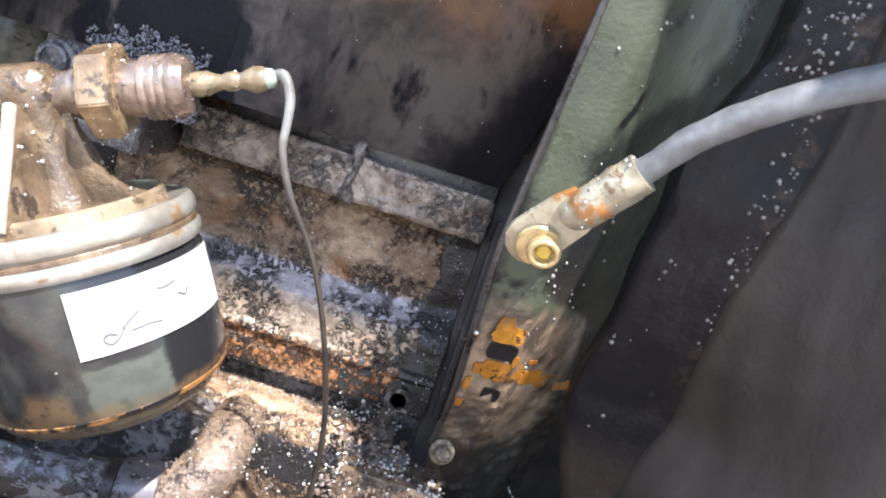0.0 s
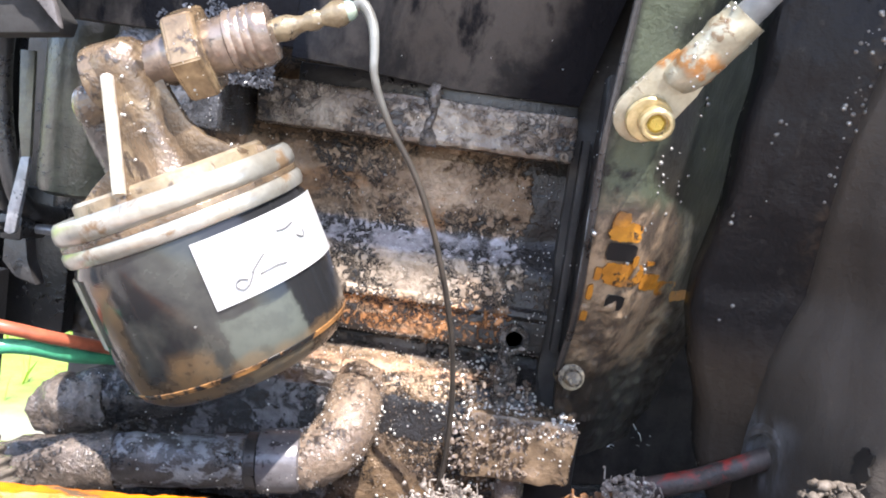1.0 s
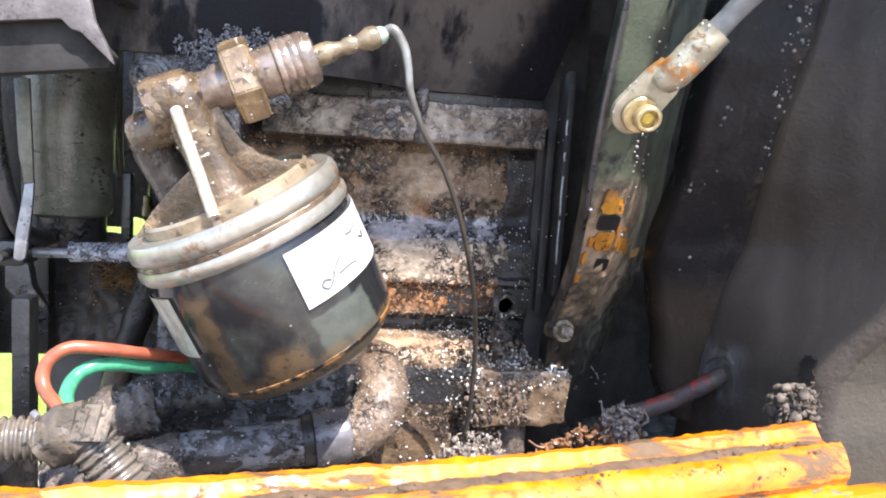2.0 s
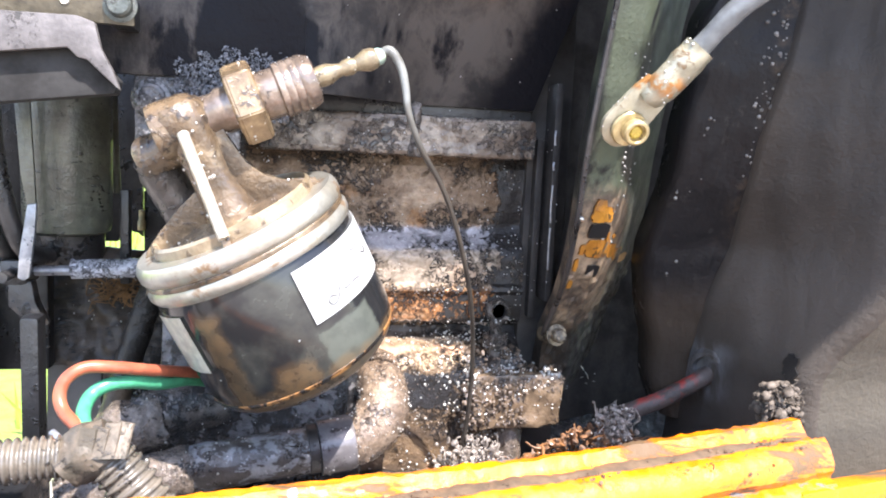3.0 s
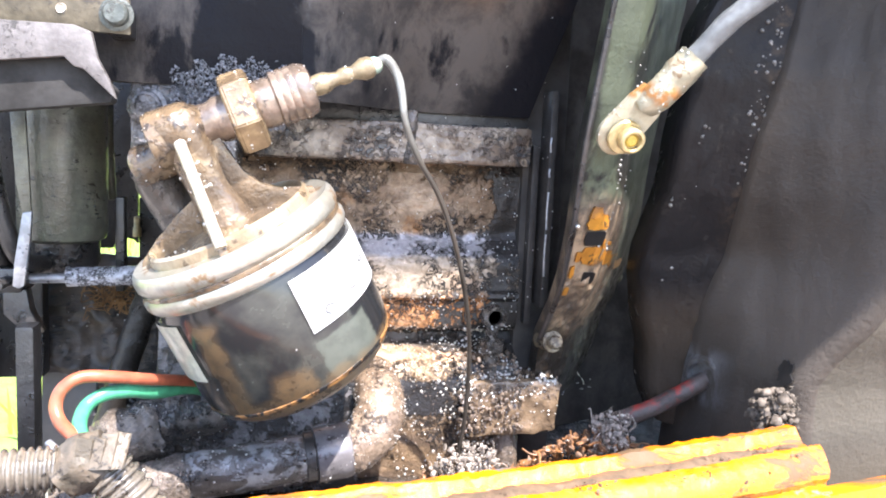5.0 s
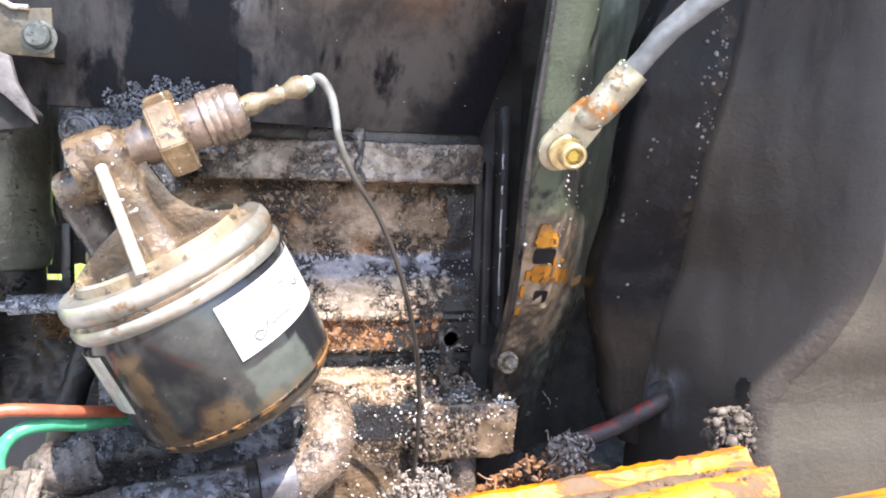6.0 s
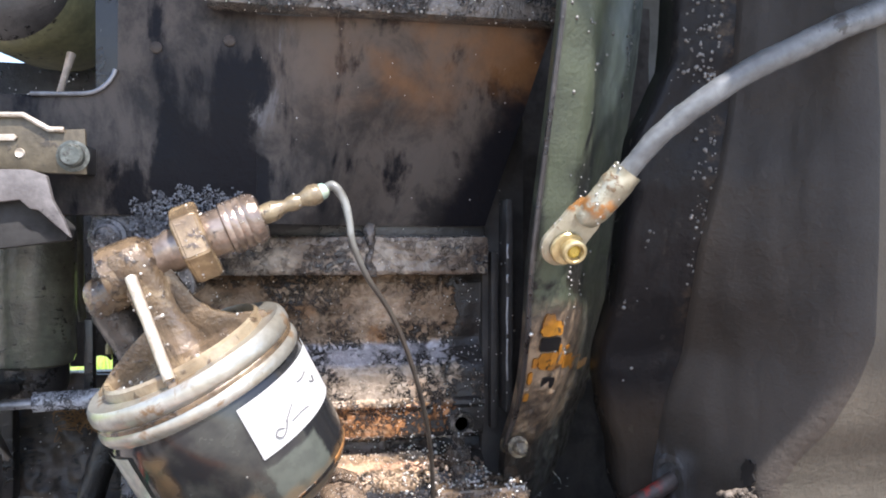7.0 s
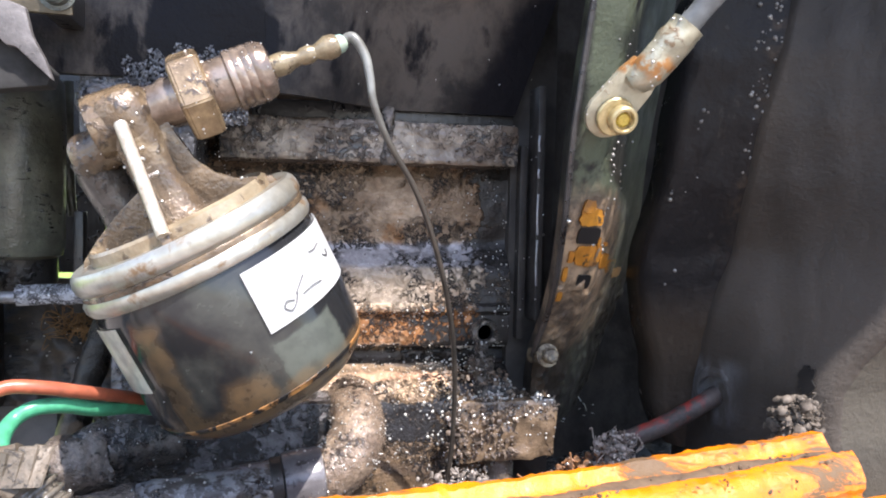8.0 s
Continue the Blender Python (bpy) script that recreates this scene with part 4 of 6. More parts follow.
def build_end_housing():
    # left edge of the flange, by height; its front strip is narrow, then the face runs back towards the block
    ends = [(0.700, 0.0470, 0.412), (0.730, 0.0440, 0.388), (0.742, 0.0420, 0.380), (0.757, 0.0410, 0.372), (0.78, 0.0415, 0.352), (0.80, 0.0405, 0.337), (0.829, 0.0385, 0.3215), (0.866, 0.0362, 0.3085), (0.90, 0.0378, 0.3010),
            (0.927, 0.0392, 0.2945), (0.956, 0.0407, 0.2875), (0.99, 0.0425, 0.2800), (1.06, 0.0440, 0.2670)]
    house = empty("end_housing", (0.09, 0.40, 0.668), "olive green engine end housing slick with black oil", "housing")
    strip, lean = 0.0215, 0.36

    def on(x, z):
        x0, y0 = between(ends, z)
        w = x - x0
        if w < strip - 0.004:
            return y0 + lean * w
        corner = y0 + lean * (strip - 0.004)
        q = min(1.0, (w - strip + 0.004) / 0.008)
        return corner + lean * (w - strip + 0.004) + (1.45 - lean) * (0.004 * q * q if q < 1 else w - strip)
    rows = []
    for z in steps(0.700, 0.82, 76) + steps(0.824, 1.06, 56):
        x0, y0 = between(ends, z)
        row = [(x0 + 0.001, y0 + 0.016, z)]
        for w in steps(0, strip + 0.006, 34) + steps(strip + 0.008, 0.086, 40):
            x = x0 + w
            y = on(x, z) + 0.0010 * noise.noise(Vector((x * 60, z * 60, 0)))
            y -= 0.0036 * max(0.0, noise.fractal(Vector((x * 130, z * 130, 4)), 1.0, 2.0, 4) + 0.1) * max(0.0, min(1.0, (0.812 - z) / 0.02))
            row.append((x, y, z))
        rows.append(row)
    k = Nodes("oily_olive_paint_over_black")
    olive = k.mix(k.span(k.noise(30, 5, 0.6), 0.35, 0.65), (0.082, 0.096, 0.064), (0.055, 0.064, 0.046))
    height = k.sum(k.axis(2), k.sum(k.sum(k.noise(38, 6, 0.62, 0.0, 1.0), -0.5), 0.030, "MULTIPLY"))
    black = k.mix(k.span(k.noise(60, 8, 0.7, 0.4), 0.52, 0.72), (0.0095, 0.0095, 0.0105), (0.045, 0.039, 0.034))
    brown = k.mix(k.span(k.noise(48, 8, 0.70, 0.3, 6.0), 0.40, 0.62), (0.066, 0.051, 0.040), (0.32, 0.232, 0.152))
    col = k.mix(k.span(height, 0.836, 0.850), brown, k.mix(k.span(k.noise(34, 6, 0.62, 0.3, 9.0), 0.56, 0.66), olive, black))
    col = k.mix(k.span(height, 0.768, 0.751), col, (0.034, 0.027, 0.021))
    rim = k.span(k.sum(k.axis(0), k.sum(k.noise(46, 6, 0.6, 0.0, 2.0), 0.012, "MULTIPLY")), 0.0480, 0.0435)
    col = k.mix(k.sum(rim, 0.85, "MULTIPLY"), col, black)
    # much darker and less glossy past a line that slants outwards with height
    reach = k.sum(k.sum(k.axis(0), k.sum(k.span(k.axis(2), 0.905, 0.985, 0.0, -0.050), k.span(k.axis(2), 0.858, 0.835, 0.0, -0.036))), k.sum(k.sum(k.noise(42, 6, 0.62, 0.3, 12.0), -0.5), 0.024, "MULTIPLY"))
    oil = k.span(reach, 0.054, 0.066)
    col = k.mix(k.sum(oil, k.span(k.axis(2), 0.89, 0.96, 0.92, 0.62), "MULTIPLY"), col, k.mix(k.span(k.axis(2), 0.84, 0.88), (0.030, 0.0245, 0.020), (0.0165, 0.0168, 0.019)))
    k.set(Base_Color=col, Roughness=k.span(k.noise(45, 5, 0.6, 0.0, 8.0), 0.3, 0.7, 0.32, 0.58), Coat_Weight=k.span(oil, 0, 1, 0.06, 0.0), Coat_Roughness=0.12, Specular_IOR_Level=k.span(oil, 0, 1, 0.32, 0.07))
    k.bump(k.sum(k.noise(330, 5, 0.65), k.sum(k.noise(70, 6, 0.65), 1.2, "MULTIPLY")), 0.45, 0.0014)
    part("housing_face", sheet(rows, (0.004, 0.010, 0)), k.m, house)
    edge = [(x0 - 0.0008, y0 - 0.0005, z) for z in steps(0.755, 1.0, 28) for x0, y0 in [between(ends, z)]]
    part("edge_bead", tube(edge, 0.0016, 8, 2), M["black"], house)
    # black sheet added for the dark void behind, and the oil-black side cover that stands in front of the face
    part("back_wall", sheet([[(x, 0.455 + 0.23 * (x - 0.05) + 0.002 * noise.noise(Vector((x * 40, z * 40, 6))), z) for x in steps(0.036, 0.190, 24)] for z in steps(0.668, 1.06, 40)], (0, 0.006, 0)), M["soaked"], house)
    front = [(0.66, 0.405, 0.385), (0.725, 0.396, 0.374), (0.748, 0.376, 0.364), (0.78, 0.358, 0.348), (0.80, 0.345, 0.340), (0.838, 0.328, 0.318), (0.866, 0.316, 0.304), (0.90, 0.308, 0.295),
             (0.927, 0.300, 0.288), (0.956, 0.291, 0.282), (0.99, 0.281, 0.278), (1.06, 0.268, 0.268)]
    side = [(0.64, 0.136, 0.380), (0.74, 0.135, 0.362), (0.78, 0.132, 0.345), (0.815, 0.139, 0.336), (0.85, 0.133, 0.315), (0.88, 0.131, 0.303),
            (0.91, 0.134, 0.293), (0.95, 0.142, 0.294), (0.99, 0.142, 0.289), (1.08, 0.143, 0.280)]

    def cover(x, z):
        y0, (x1, y1) = between(front, z)[0], between(side, z)
        q = min(1.0, max(0.0, (x - 0.0415) / (x1 - 0.0385)))
        return y0 + (y1 + 0.003 - y0) * q + 0.012 * math.sin(math.pi * q) * (0.4 + 0.6 * q)
    rows = []
    for z in steps(0.700, 1.06, 96):
        left = 0.0945 + 0.003 * noise.noise(Vector((0, 0, z * 30))) + 0.34 * max(0.0, 0.797 - z) + 0.45 * min(0.036, max(0.0, z - 0.938))
        right = between(side, z)[0] + 0.003
        row = [(left + 0.004, cover(left, z) + 0.030, z), (left + 0.001, cover(left, z) + 0.012, z), (left, cover(left, z) + 0.005, z), (left + 0.0014, cover(left, z) + 0.0014, z)]
        for x in steps(left + 0.004, right, 34):
            row.append((x, cover(x, z) + 0.0012 * noise.noise(Vector((x * 70, z * 70, 0))) - 0.0022 * max(0.0, noise.fractal(Vector((x * 150, z * 110, 7)), 1.0, 2.0, 4) - 0.15), z))
        rows.append(row)
    k = Nodes("thick_black_oil")
    wisp = k.span(k.noise(52, 7, 0.64, 0.6, 3.0), 0.58, 0.74)
    edge_dirt = k.all(k.span(k.axis(0), 0.124, 0.136), k.span(k.axis(2), 0.80, 0.86), k.span(k.noise(120, 6, 0.65, 0.0, 5.0), 0.46, 0.66))
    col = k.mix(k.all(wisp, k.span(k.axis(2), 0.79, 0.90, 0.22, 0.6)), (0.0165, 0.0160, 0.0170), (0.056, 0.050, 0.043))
    # lower part lifted to brown, painting in the veil of glare
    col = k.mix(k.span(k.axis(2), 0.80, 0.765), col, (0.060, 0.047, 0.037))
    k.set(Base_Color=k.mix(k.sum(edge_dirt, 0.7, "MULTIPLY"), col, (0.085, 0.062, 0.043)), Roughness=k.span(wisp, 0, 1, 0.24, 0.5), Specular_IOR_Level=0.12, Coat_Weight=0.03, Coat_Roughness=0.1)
    k.bump(k.sum(k.noise(300, 5, 0.65), k.sum(k.noise(70, 6, 0.65), 1.2, "MULTIPLY")), 0.5, 0.0016)
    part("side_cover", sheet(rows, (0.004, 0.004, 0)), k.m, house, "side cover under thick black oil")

    def skin(x, z):
        return cover(x, z) if x > 0.098 + 0.45 * min(0.036, max(0.0, z - 0.938)) and z > 0.785 else on(x, z)
    # what is left of the orange paint: two ragged patches, a long streak and a few flakes, with two slots as black
    # slabs
    spots = [(0.0470, 0.0690, 0.8065, 0.8170), (0.0462, 0.0612, 0.8270, 0.8355)]
    spots += [(x, x + w, z, z + h) for x, w, z, h in ((0.0440, 0.0028, 0.8085, 0.0060), (0.0425, 0.0026, 0.7990, 0.0070), (0.0690, 0.0120, 0.8040, 0.0080), (0.0800, 0.0150, 0.8005, 0.0075), (0.0930, 0.0160, 0.7965, 0.0060),
                                                      (0.0470, 0.0070, 0.8330, 0.0065), (0.0425, 0.0030, 0.7880, 0.0050), (0.0600, 0.0040, 0.8160, 0.0050), (0.0700, 0.0050, 0.8165, 0.0020))]
    for k, (xa, xb, za, zb) in enumerate(spots):
        ring = []
        for a in steps(0, 2 * math.pi, 90)[:-1]:
            c, q = math.cos(a), math.sin(a)
            f = 1.0 / (abs(c) ** 4 + abs(q) ** 4) ** 0.25
            f *= 1 + 0.17 * noise.fractal(Vector((c * 2.6, q * 2.6, k * 3.7)), 0.6, 2.1, 7)
            x, z = max(0.0410, (xa + xb) / 2 + (xb - xa) / 2 * c * f), (za + zb) / 2 + (zb - za) / 2 * q * f
            ring.append((x - (0.0008 if x > 0.062 else 0.0), on(x, z) - 0.0014 - 0.0001 * k, z))
        part("paint_patch" if k < 2 else "paint_flake", slab(ring, (0, 0.002, 0), 0.0), M["orange"], house, "remnant of old orange paint")
    for x0, x1, z0, z1 in ((0.0468, 0.0606, 0.8182, 0.8262), (0.0520, 0.0610, 0.7945, 0.8020)):
        ring = [(x, on(x, z) - 0.0018, z) for x, z in ((x0 + 0.001, z0), (x1 - 0.001, z0), (x1, z0 + 0.002), (x1, z1 - 0.001), (x1 - 0.002, z1), (x0 + 0.001, z1), (x0, z1 - 0.002), (x0, z0 + 0.002))]
        part("slot", slab(ring, (0, 0.004, 0), 0.0), M["void"], house, "black slab painted as an open slot in the flange")
    axis = (0.1, -1, 0.15)
    part("washer", lathe([(0.0060, 0), (0.0064, 0.0012), (0.0040, 0.0014)], (0.0465, 0.3670, 0.7560), axis, 22), M["old_zinc"], house)
    part("bolt_head", hexagon(0.0080, 0.006, (0.0465, 0.3655, 0.7562), axis, 0.12, 0.3), M["old_zinc"], house)
    part("bolt_sleeve", lathe([(0.0058, -0.014), (0.0058, 0.002)], (0.0465, 0.3670, 0.7560), axis, 18), M["old_zinc"], house)
    return skin


def build_shroud():
    left = [(0.64, 0.136, 0.380), (0.74, 0.135, 0.362), (0.78, 0.132, 0.345), (0.815, 0.139, 0.336), (0.85, 0.133, 0.315), (0.88, 0.131, 0.303),
            (0.91, 0.134, 0.293), (0.95, 0.142, 0.294), (0.99, 0.142, 0.289), (1.08, 0.143, 0.280)]
    shroud = empty("fan_shroud", (0.20, 0.38, 0.668), "dusty black rubber shroud curving round the engine end", "shroud")
    # the wall comes forward from the housing to the folded rim
    right = [(0.66, 0.162, 0.288), (0.735, 0.159, 0.287), (0.750, 0.158, 0.285), (0.765, 0.164, 0.280), (0.784, 0.1755, 0.270), (0.807, 0.184, 0.262),
             (0.83, 0.189, 0.256), (0.88, 0.187, 0.252), (0.94, 0.1855, 0.250), (1.0, 0.179, 0.247), (1.10, 0.176, 0.243), (1.235, 0.174, 0.238)]
    bend = 0.010
    rows, lips = [], []
    for z in steps(0.668, 1.08, 90):
        x0, y0 = between(left, z)
        edge, start = Vector(between(right, z)) - Vector((0.003, 0.0)), Vector((x0, y0))
        way = (edge - start).normalized()
        last = edge - way * bend
        row = [(x0 - 0.001, y0 + 0.020, z), (x0 - 0.001, y0 + 0.006, z)]
        for q in steps(0, 1, 40):
            p = start + (last - start) * q
            d = 0.0016 * noise.fractal(Vector((p.x * 40, p.y * 40, z * 26)), 1.0, 2.0, 4) * min(1.0, q * 6, (1 - q) * 5)
            row.append((p.x + d + 0.002 * math.sin(math.pi * q), p.y + d * 0.6, z))
        for q in steps(0, 1, 10)[1:]:
            p = last * (1 - q) ** 2 + edge * (2 * q * (1 - q)) + (edge + Vector((bend, 0))) * q * q
            row.append((p.x, p.y, z))
        rows.append(row)
        lips.append([(edge.x + bend + o, edge.y + y + 0.0012 * noise.noise(Vector((o * 60, z * 50, 1.0))) * min(1.0, o * 60), z) for o, y in ((0.0, 0.0), (0.004, 0.0), (0.010, 0.0), (0.02, 0.0005), (0.05, 0.002), (0.11, 0.012), (0.28, 0.03))])
    part("shroud_wall", sheet(rows, (0.006, 0.003, 0)), M["shroud"], shroud, "", 60)
    part("folded_rim", sheet(lips, (0, 0.004, 0)), M["flap"], shroud, "lighter dusty folded rim", 70)
    # a torn hole low in the wall, its dark inside a black patch
    def wall(q, z):
        start, edge = Vector(between(left, z)), Vector(between(right, z)) - Vector((0.003, 0.0))
        p = start + (edge - (edge - start).normalized() * bend - start) * q
        return Vector((p.x + 0.002 * math.sin(math.pi * q) - 0.0022, p.y - 0.0010, z))
    ring = []
    for t in steps(0, 2 * math.pi, 40)[:-1]:
        f = 1 + 0.45 * noise.fractal(Vector((math.cos(t) * 1.6, math.sin(t) * 1.6, 4.0)), 0.7, 2.1, 4)
        ring.append(wall(0.945 + 0.085 * f * math.cos(t), 0.7560 + 0.0060 * f * math.sin(t) - 0.0035 * math.cos(t)))
    part("torn_hole", slab(ring, (0.0012, 0.0006, 0), 0.0), M["void"], shroud, "black patch painted as a small torn hole")
    prof = [(0.0150, 0.006), (0.0145, 0.001), (0.0128, -0.0014), (0.0105, -0.0016), (0.0096, 0.0004), (0.0090, 0.006), (0.0090, 0.016)]
    part("grommet", roughen(lathe(prof, (0.1395, 0.3515, 0.7370), (0.80, 0.50, 0.30), 30, caps=False), 0.0009, 120, 3.0), M["shroud"], shroud, "torn rubber grommet")
    part("grommet_hole", lathe([(0.0001, 0.004), (0.0094, 0.004)], (0.1395, 0.3515, 0.7370), (0.80, 0.50, 0.30), 24), M["void"], shroud)


# ---- filter ----
def build_filter():
    down, c, side, front = FILTER_DOWN, FILTER_AT, FILTER_SIDE, FILTER_FRONT
    R = 0.0492
    a = down
    fil = empty("fuel_filter", c + down * 0.07, "glossy black fuel filter canister with zinc rim and browned cast head", "filter")
    body = [(0.0468, 0.000), (0.0472, 0.006), (0.0486, 0.009), (0.0488, 0.030), (0.0486, 0.052), (0.0476, 0.0590), (0.0450, 0.0645), (0.0405, 0.0685), (0.034, 0.0705), (0.0001, 0.0712)]
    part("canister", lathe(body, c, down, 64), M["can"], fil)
    part("rust_seam", lathe([(0.0469, 0.0590), (0.0478, 0.0596), (0.0470, 0.0615), (0.0463, 0.0618)], c, down, 64, caps=False), M["seam"], fil, "rusty bottom seam")
    part("upper_rim", lathe([(0.0455, -0.0120), (0.0475, -0.0125), (0.0490, -0.0110), (0.0498, -0.0085), (0.0498, -0.0055), (0.0486, -0.0036), (0.0470, -0.0030)], c, down, 72), M["rim"], fil, "dull zinc upper rim")
    part("lower_rim", lathe([(0.0470, -0.0012), (0.0488, -0.0010), (0.0500, 0.0006), (0.0500, 0.0032), (0.0490, 0.0052), (0.0470, 0.0056)], c, down, 72, caps=False), M["rim"], fil, "zinc lower rim")
    part("dirt_line", lathe([(0.0478, -0.0042), (0.0489, -0.0030), (0.0489, -0.0012), (0.0478, -0.0004)], c, down, 72, caps=False), M["head"], fil, "brown dirt line between the rims")
    # cast head: dish, column, webs
    part("dish", lathe([(0.0458, -0.0105), (0.0440, -0.0106), (0.0420, -0.0088), (0.0400, -0.0092), (0.0360, -0.0110), (0.0330, -0.0115), (0.0200, -0.0150), (0.0001, -0.017)], c, down, 56), M["head"], fil)
    part("dish_ridge", lathe([(0.0358, -0.0110), (0.0364, -0.0160), (0.0376, -0.0172), (0.0390, -0.0160), (0.0396, -0.0100)], c, down, 56, caps=False), M["pale_ring"], fil, "raised ring rubbed pale")
    prof = [(0.0150, -0.010), (0.0112, -0.018), (0.0100, -0.024), (0.0096, -0.030), (0.0094, -0.036), (0.0096, -0.042), (0.0100, -0.048), (0.0108, -0.054), (0.0122, -0.059), (0.0122, -0.066), (0.0100, -0.0690), (0.0001, -0.0695)]
    part("column", roughen(lathe(prof, c, down, 40), 0.0012, 120, 6.0), M["head"], fil)
    arms = {"front": front, "right": side, "left": -side, "back": -front}
    for n, d in arms.items():
        w = a.cross(d).normalized() * 0.0019
        foot = 0.0445 if n != "right" else 0.0425
        pts = [c + d * 0.008 + a * -0.012, c + d * foot + a * -0.0115]
        if n == "right":
            pts += [c + d * r + a * h for r, h in ((0.0415, -0.0145), (0.036, -0.0165), (0.028, -0.0195), (0.021, -0.0255), (0.0165, -0.034), (0.0145, -0.046), (0.0135, -0.058))]
        elif n == "left":
            pts += [c + d * r + a * h for r, h in ((0.0425, -0.0145), (0.0330, -0.0205), (0.0200, -0.0270), (0.0095, -0.0310))]
        else:
            pts += [c + d * r + a * h for r, h in ((0.0420, -0.0165), (0.0155, -0.0580))]
        pts += [c + d * 0.008 + a * (-0.058 if n != "left" else -0.031)]
        web = part("web", slab([p - w for p in pts], w * 2, 0.0006), M["head"], fil)
        if n == "front":
            part("rubbed_edge", tube([c + d * 0.0435 + a * -0.0150, c + d * 0.029 + a * -0.0370, c + d * 0.0160 + a * -0.0575], 0.0025, 10, 4), M["bright_edge"], web, "pale front edge of the web")
    # outlet: boss, neck, hexagon, thread, terminal
    p0, p1 = Vector((-0.1600, 0.3030, 0.8660)), Vector((-0.0703, 0.3050, 0.9035))
    way = (p1 - p0).normalized()
    part("outlet_boss", lathe([(0.0085, -0.011), (0.0128, -0.010), (0.0134, -0.007), (0.0134, 0.006), (0.0125, 0.0095), (0.0100, 0.0112)], p0, way, 30), M["head"], fil)
    inlet = Vector((-0.78, 0.30, -0.45)).normalized()
    part("inlet_boss", lathe([(0.0095, 0.004), (0.0098, 0.012), (0.0106, 0.015), (0.0106, 0.0195), (0.0096, 0.0210), (0.0062, 0.0212), (0.0058, 0.014)], p0 + Vector((0.002, 0.004, -0.006)), inlet, 28), M["head"], fil)
    # added cylinder whose dark colour paints the column's shaded left side
    part("inlet_passage", roughen(tube([(-0.1720, 0.3120, 0.8520), (-0.1650, 0.3180, 0.8380), (-0.1560, 0.3200, 0.8240), (-0.1490, 0.3160, 0.8130)], lambda q: 0.0092 + 0.0022 * q, 24, 8), 0.0010, 140, 8.0), M["passage"], fil, "inlet passage darkened as the shaded side of the head")
    part("neck", lathe([(0.0095, 0.010), (0.0092, 0.018), (0.0105, 0.021), (0.0105, 0.026)], p0, way, 24), M["stem"], fil)
    part("hexagon_nut", hexagon(0.0330, 0.0135, p0 + way * 0.0255, way, 0.09, 0.35), M["brass"], fil, "oily brass hexagon nut")
    prof = [(0.0105, 0.038), (0.0112, 0.0395), (0.0112, 0.0470)]
    for i in range(4):
        h = 0.0475 + i * 0.0036
        prof += [(0.0127, h + 0.0004), (0.0128, h + 0.0016), (0.0126, h + 0.0024), (0.0123, h + 0.0030)]
    prof += [(0.0122, 0.0620), (0.0110, 0.0645), (0.0080, 0.0655)]
    part("threaded_stem", lathe(prof, p0, way, 30), M["stem"], fil, "browned threaded stem")
    part("terminal", lathe([(0.0050, 0.064), (0.0046, 0.0655), (0.0050, 0.068), (0.0049, 0.0715), (0.0036, 0.0745), (0.0030, 0.0775), (0.0038, 0.0790), (0.0040, 0.0820), (0.0031, 0.0845), (0.0040, 0.0868), (0.0054, 0.0900), (0.0050, 0.0935), (0.0036, 0.0958)], p0, way, 20), M["tip"], fil, "tarnished terminal")
    part("solder_tip", lathe([(0.0042, 0.0945), (0.0038, 0.0970), (0.0024, 0.0988), (0.0001, 0.0992)], p0, way, 16), M["verdigris"], fil, "green corroded solder tip")
    # paper labels wrapped round the can
    def wrap(name, a0, a1, h0, h1, material, label, lift=0.0004, skew=0.0):
        bm = bmesh.new()
        n = 28
        grid = []
        for h in steps(h0, h1, 6):
            grid.append([bm.verts.new(c + a * (h + skew * (k / n - 0.5)) + (R + lift - 0.0004) * (math.cos(t) * front + math.sin(t) * side)) for k, t in enumerate(steps(a0, a1, n))])
        for i in range(6):
            for j in range(n):
                bm.faces.new((grid[i][j], grid[i][j + 1], grid[i + 1][j + 1], grid[i + 1][j]))
        bmesh.ops.solidify(bm, geom=bm.faces[:], thickness=0.0002)
        return part(name, bm, material, fil, label)
    lab = wrap("paper_label", 0.37, 1.82, 0.0090, 0.0350, M["label"], "blank white paper label", 0.0010)
    wrap("sticker", -1.27, -0.75, 0.0100, 0.0390, M["sticker"], "narrow off-white sticker", 0.0010)
    # worn handwriting left on the label as short strokes
    def stroke(*points):
        pts = [c + a * h + (R + 0.0010) * (math.cos(t) * front + math.sin(t) * side) for t, h in points]
        part("pen_stroke", tube(pts, 0.00034, 6, 5), M["ink"], lab)
    stroke((0.66, 0.0285), (0.60, 0.0272), (0.56, 0.0290), (0.60, 0.0312), (0.66, 0.0300), (0.72, 0.0265))
    stroke((0.70, 0.0268), (0.78, 0.0240), (0.84, 0.0222))
    stroke((0.76, 0.0285), (0.90, 0.0282), (1.00, 0.0290))
    stroke((1.02, 0.0165), (1.10, 0.0170), (1.20, 0.0162))
    stroke((1.20, 0.0215), (1.27, 0.0232), (1.30, 0.0208))
    return p0 + way * 0.0985, way


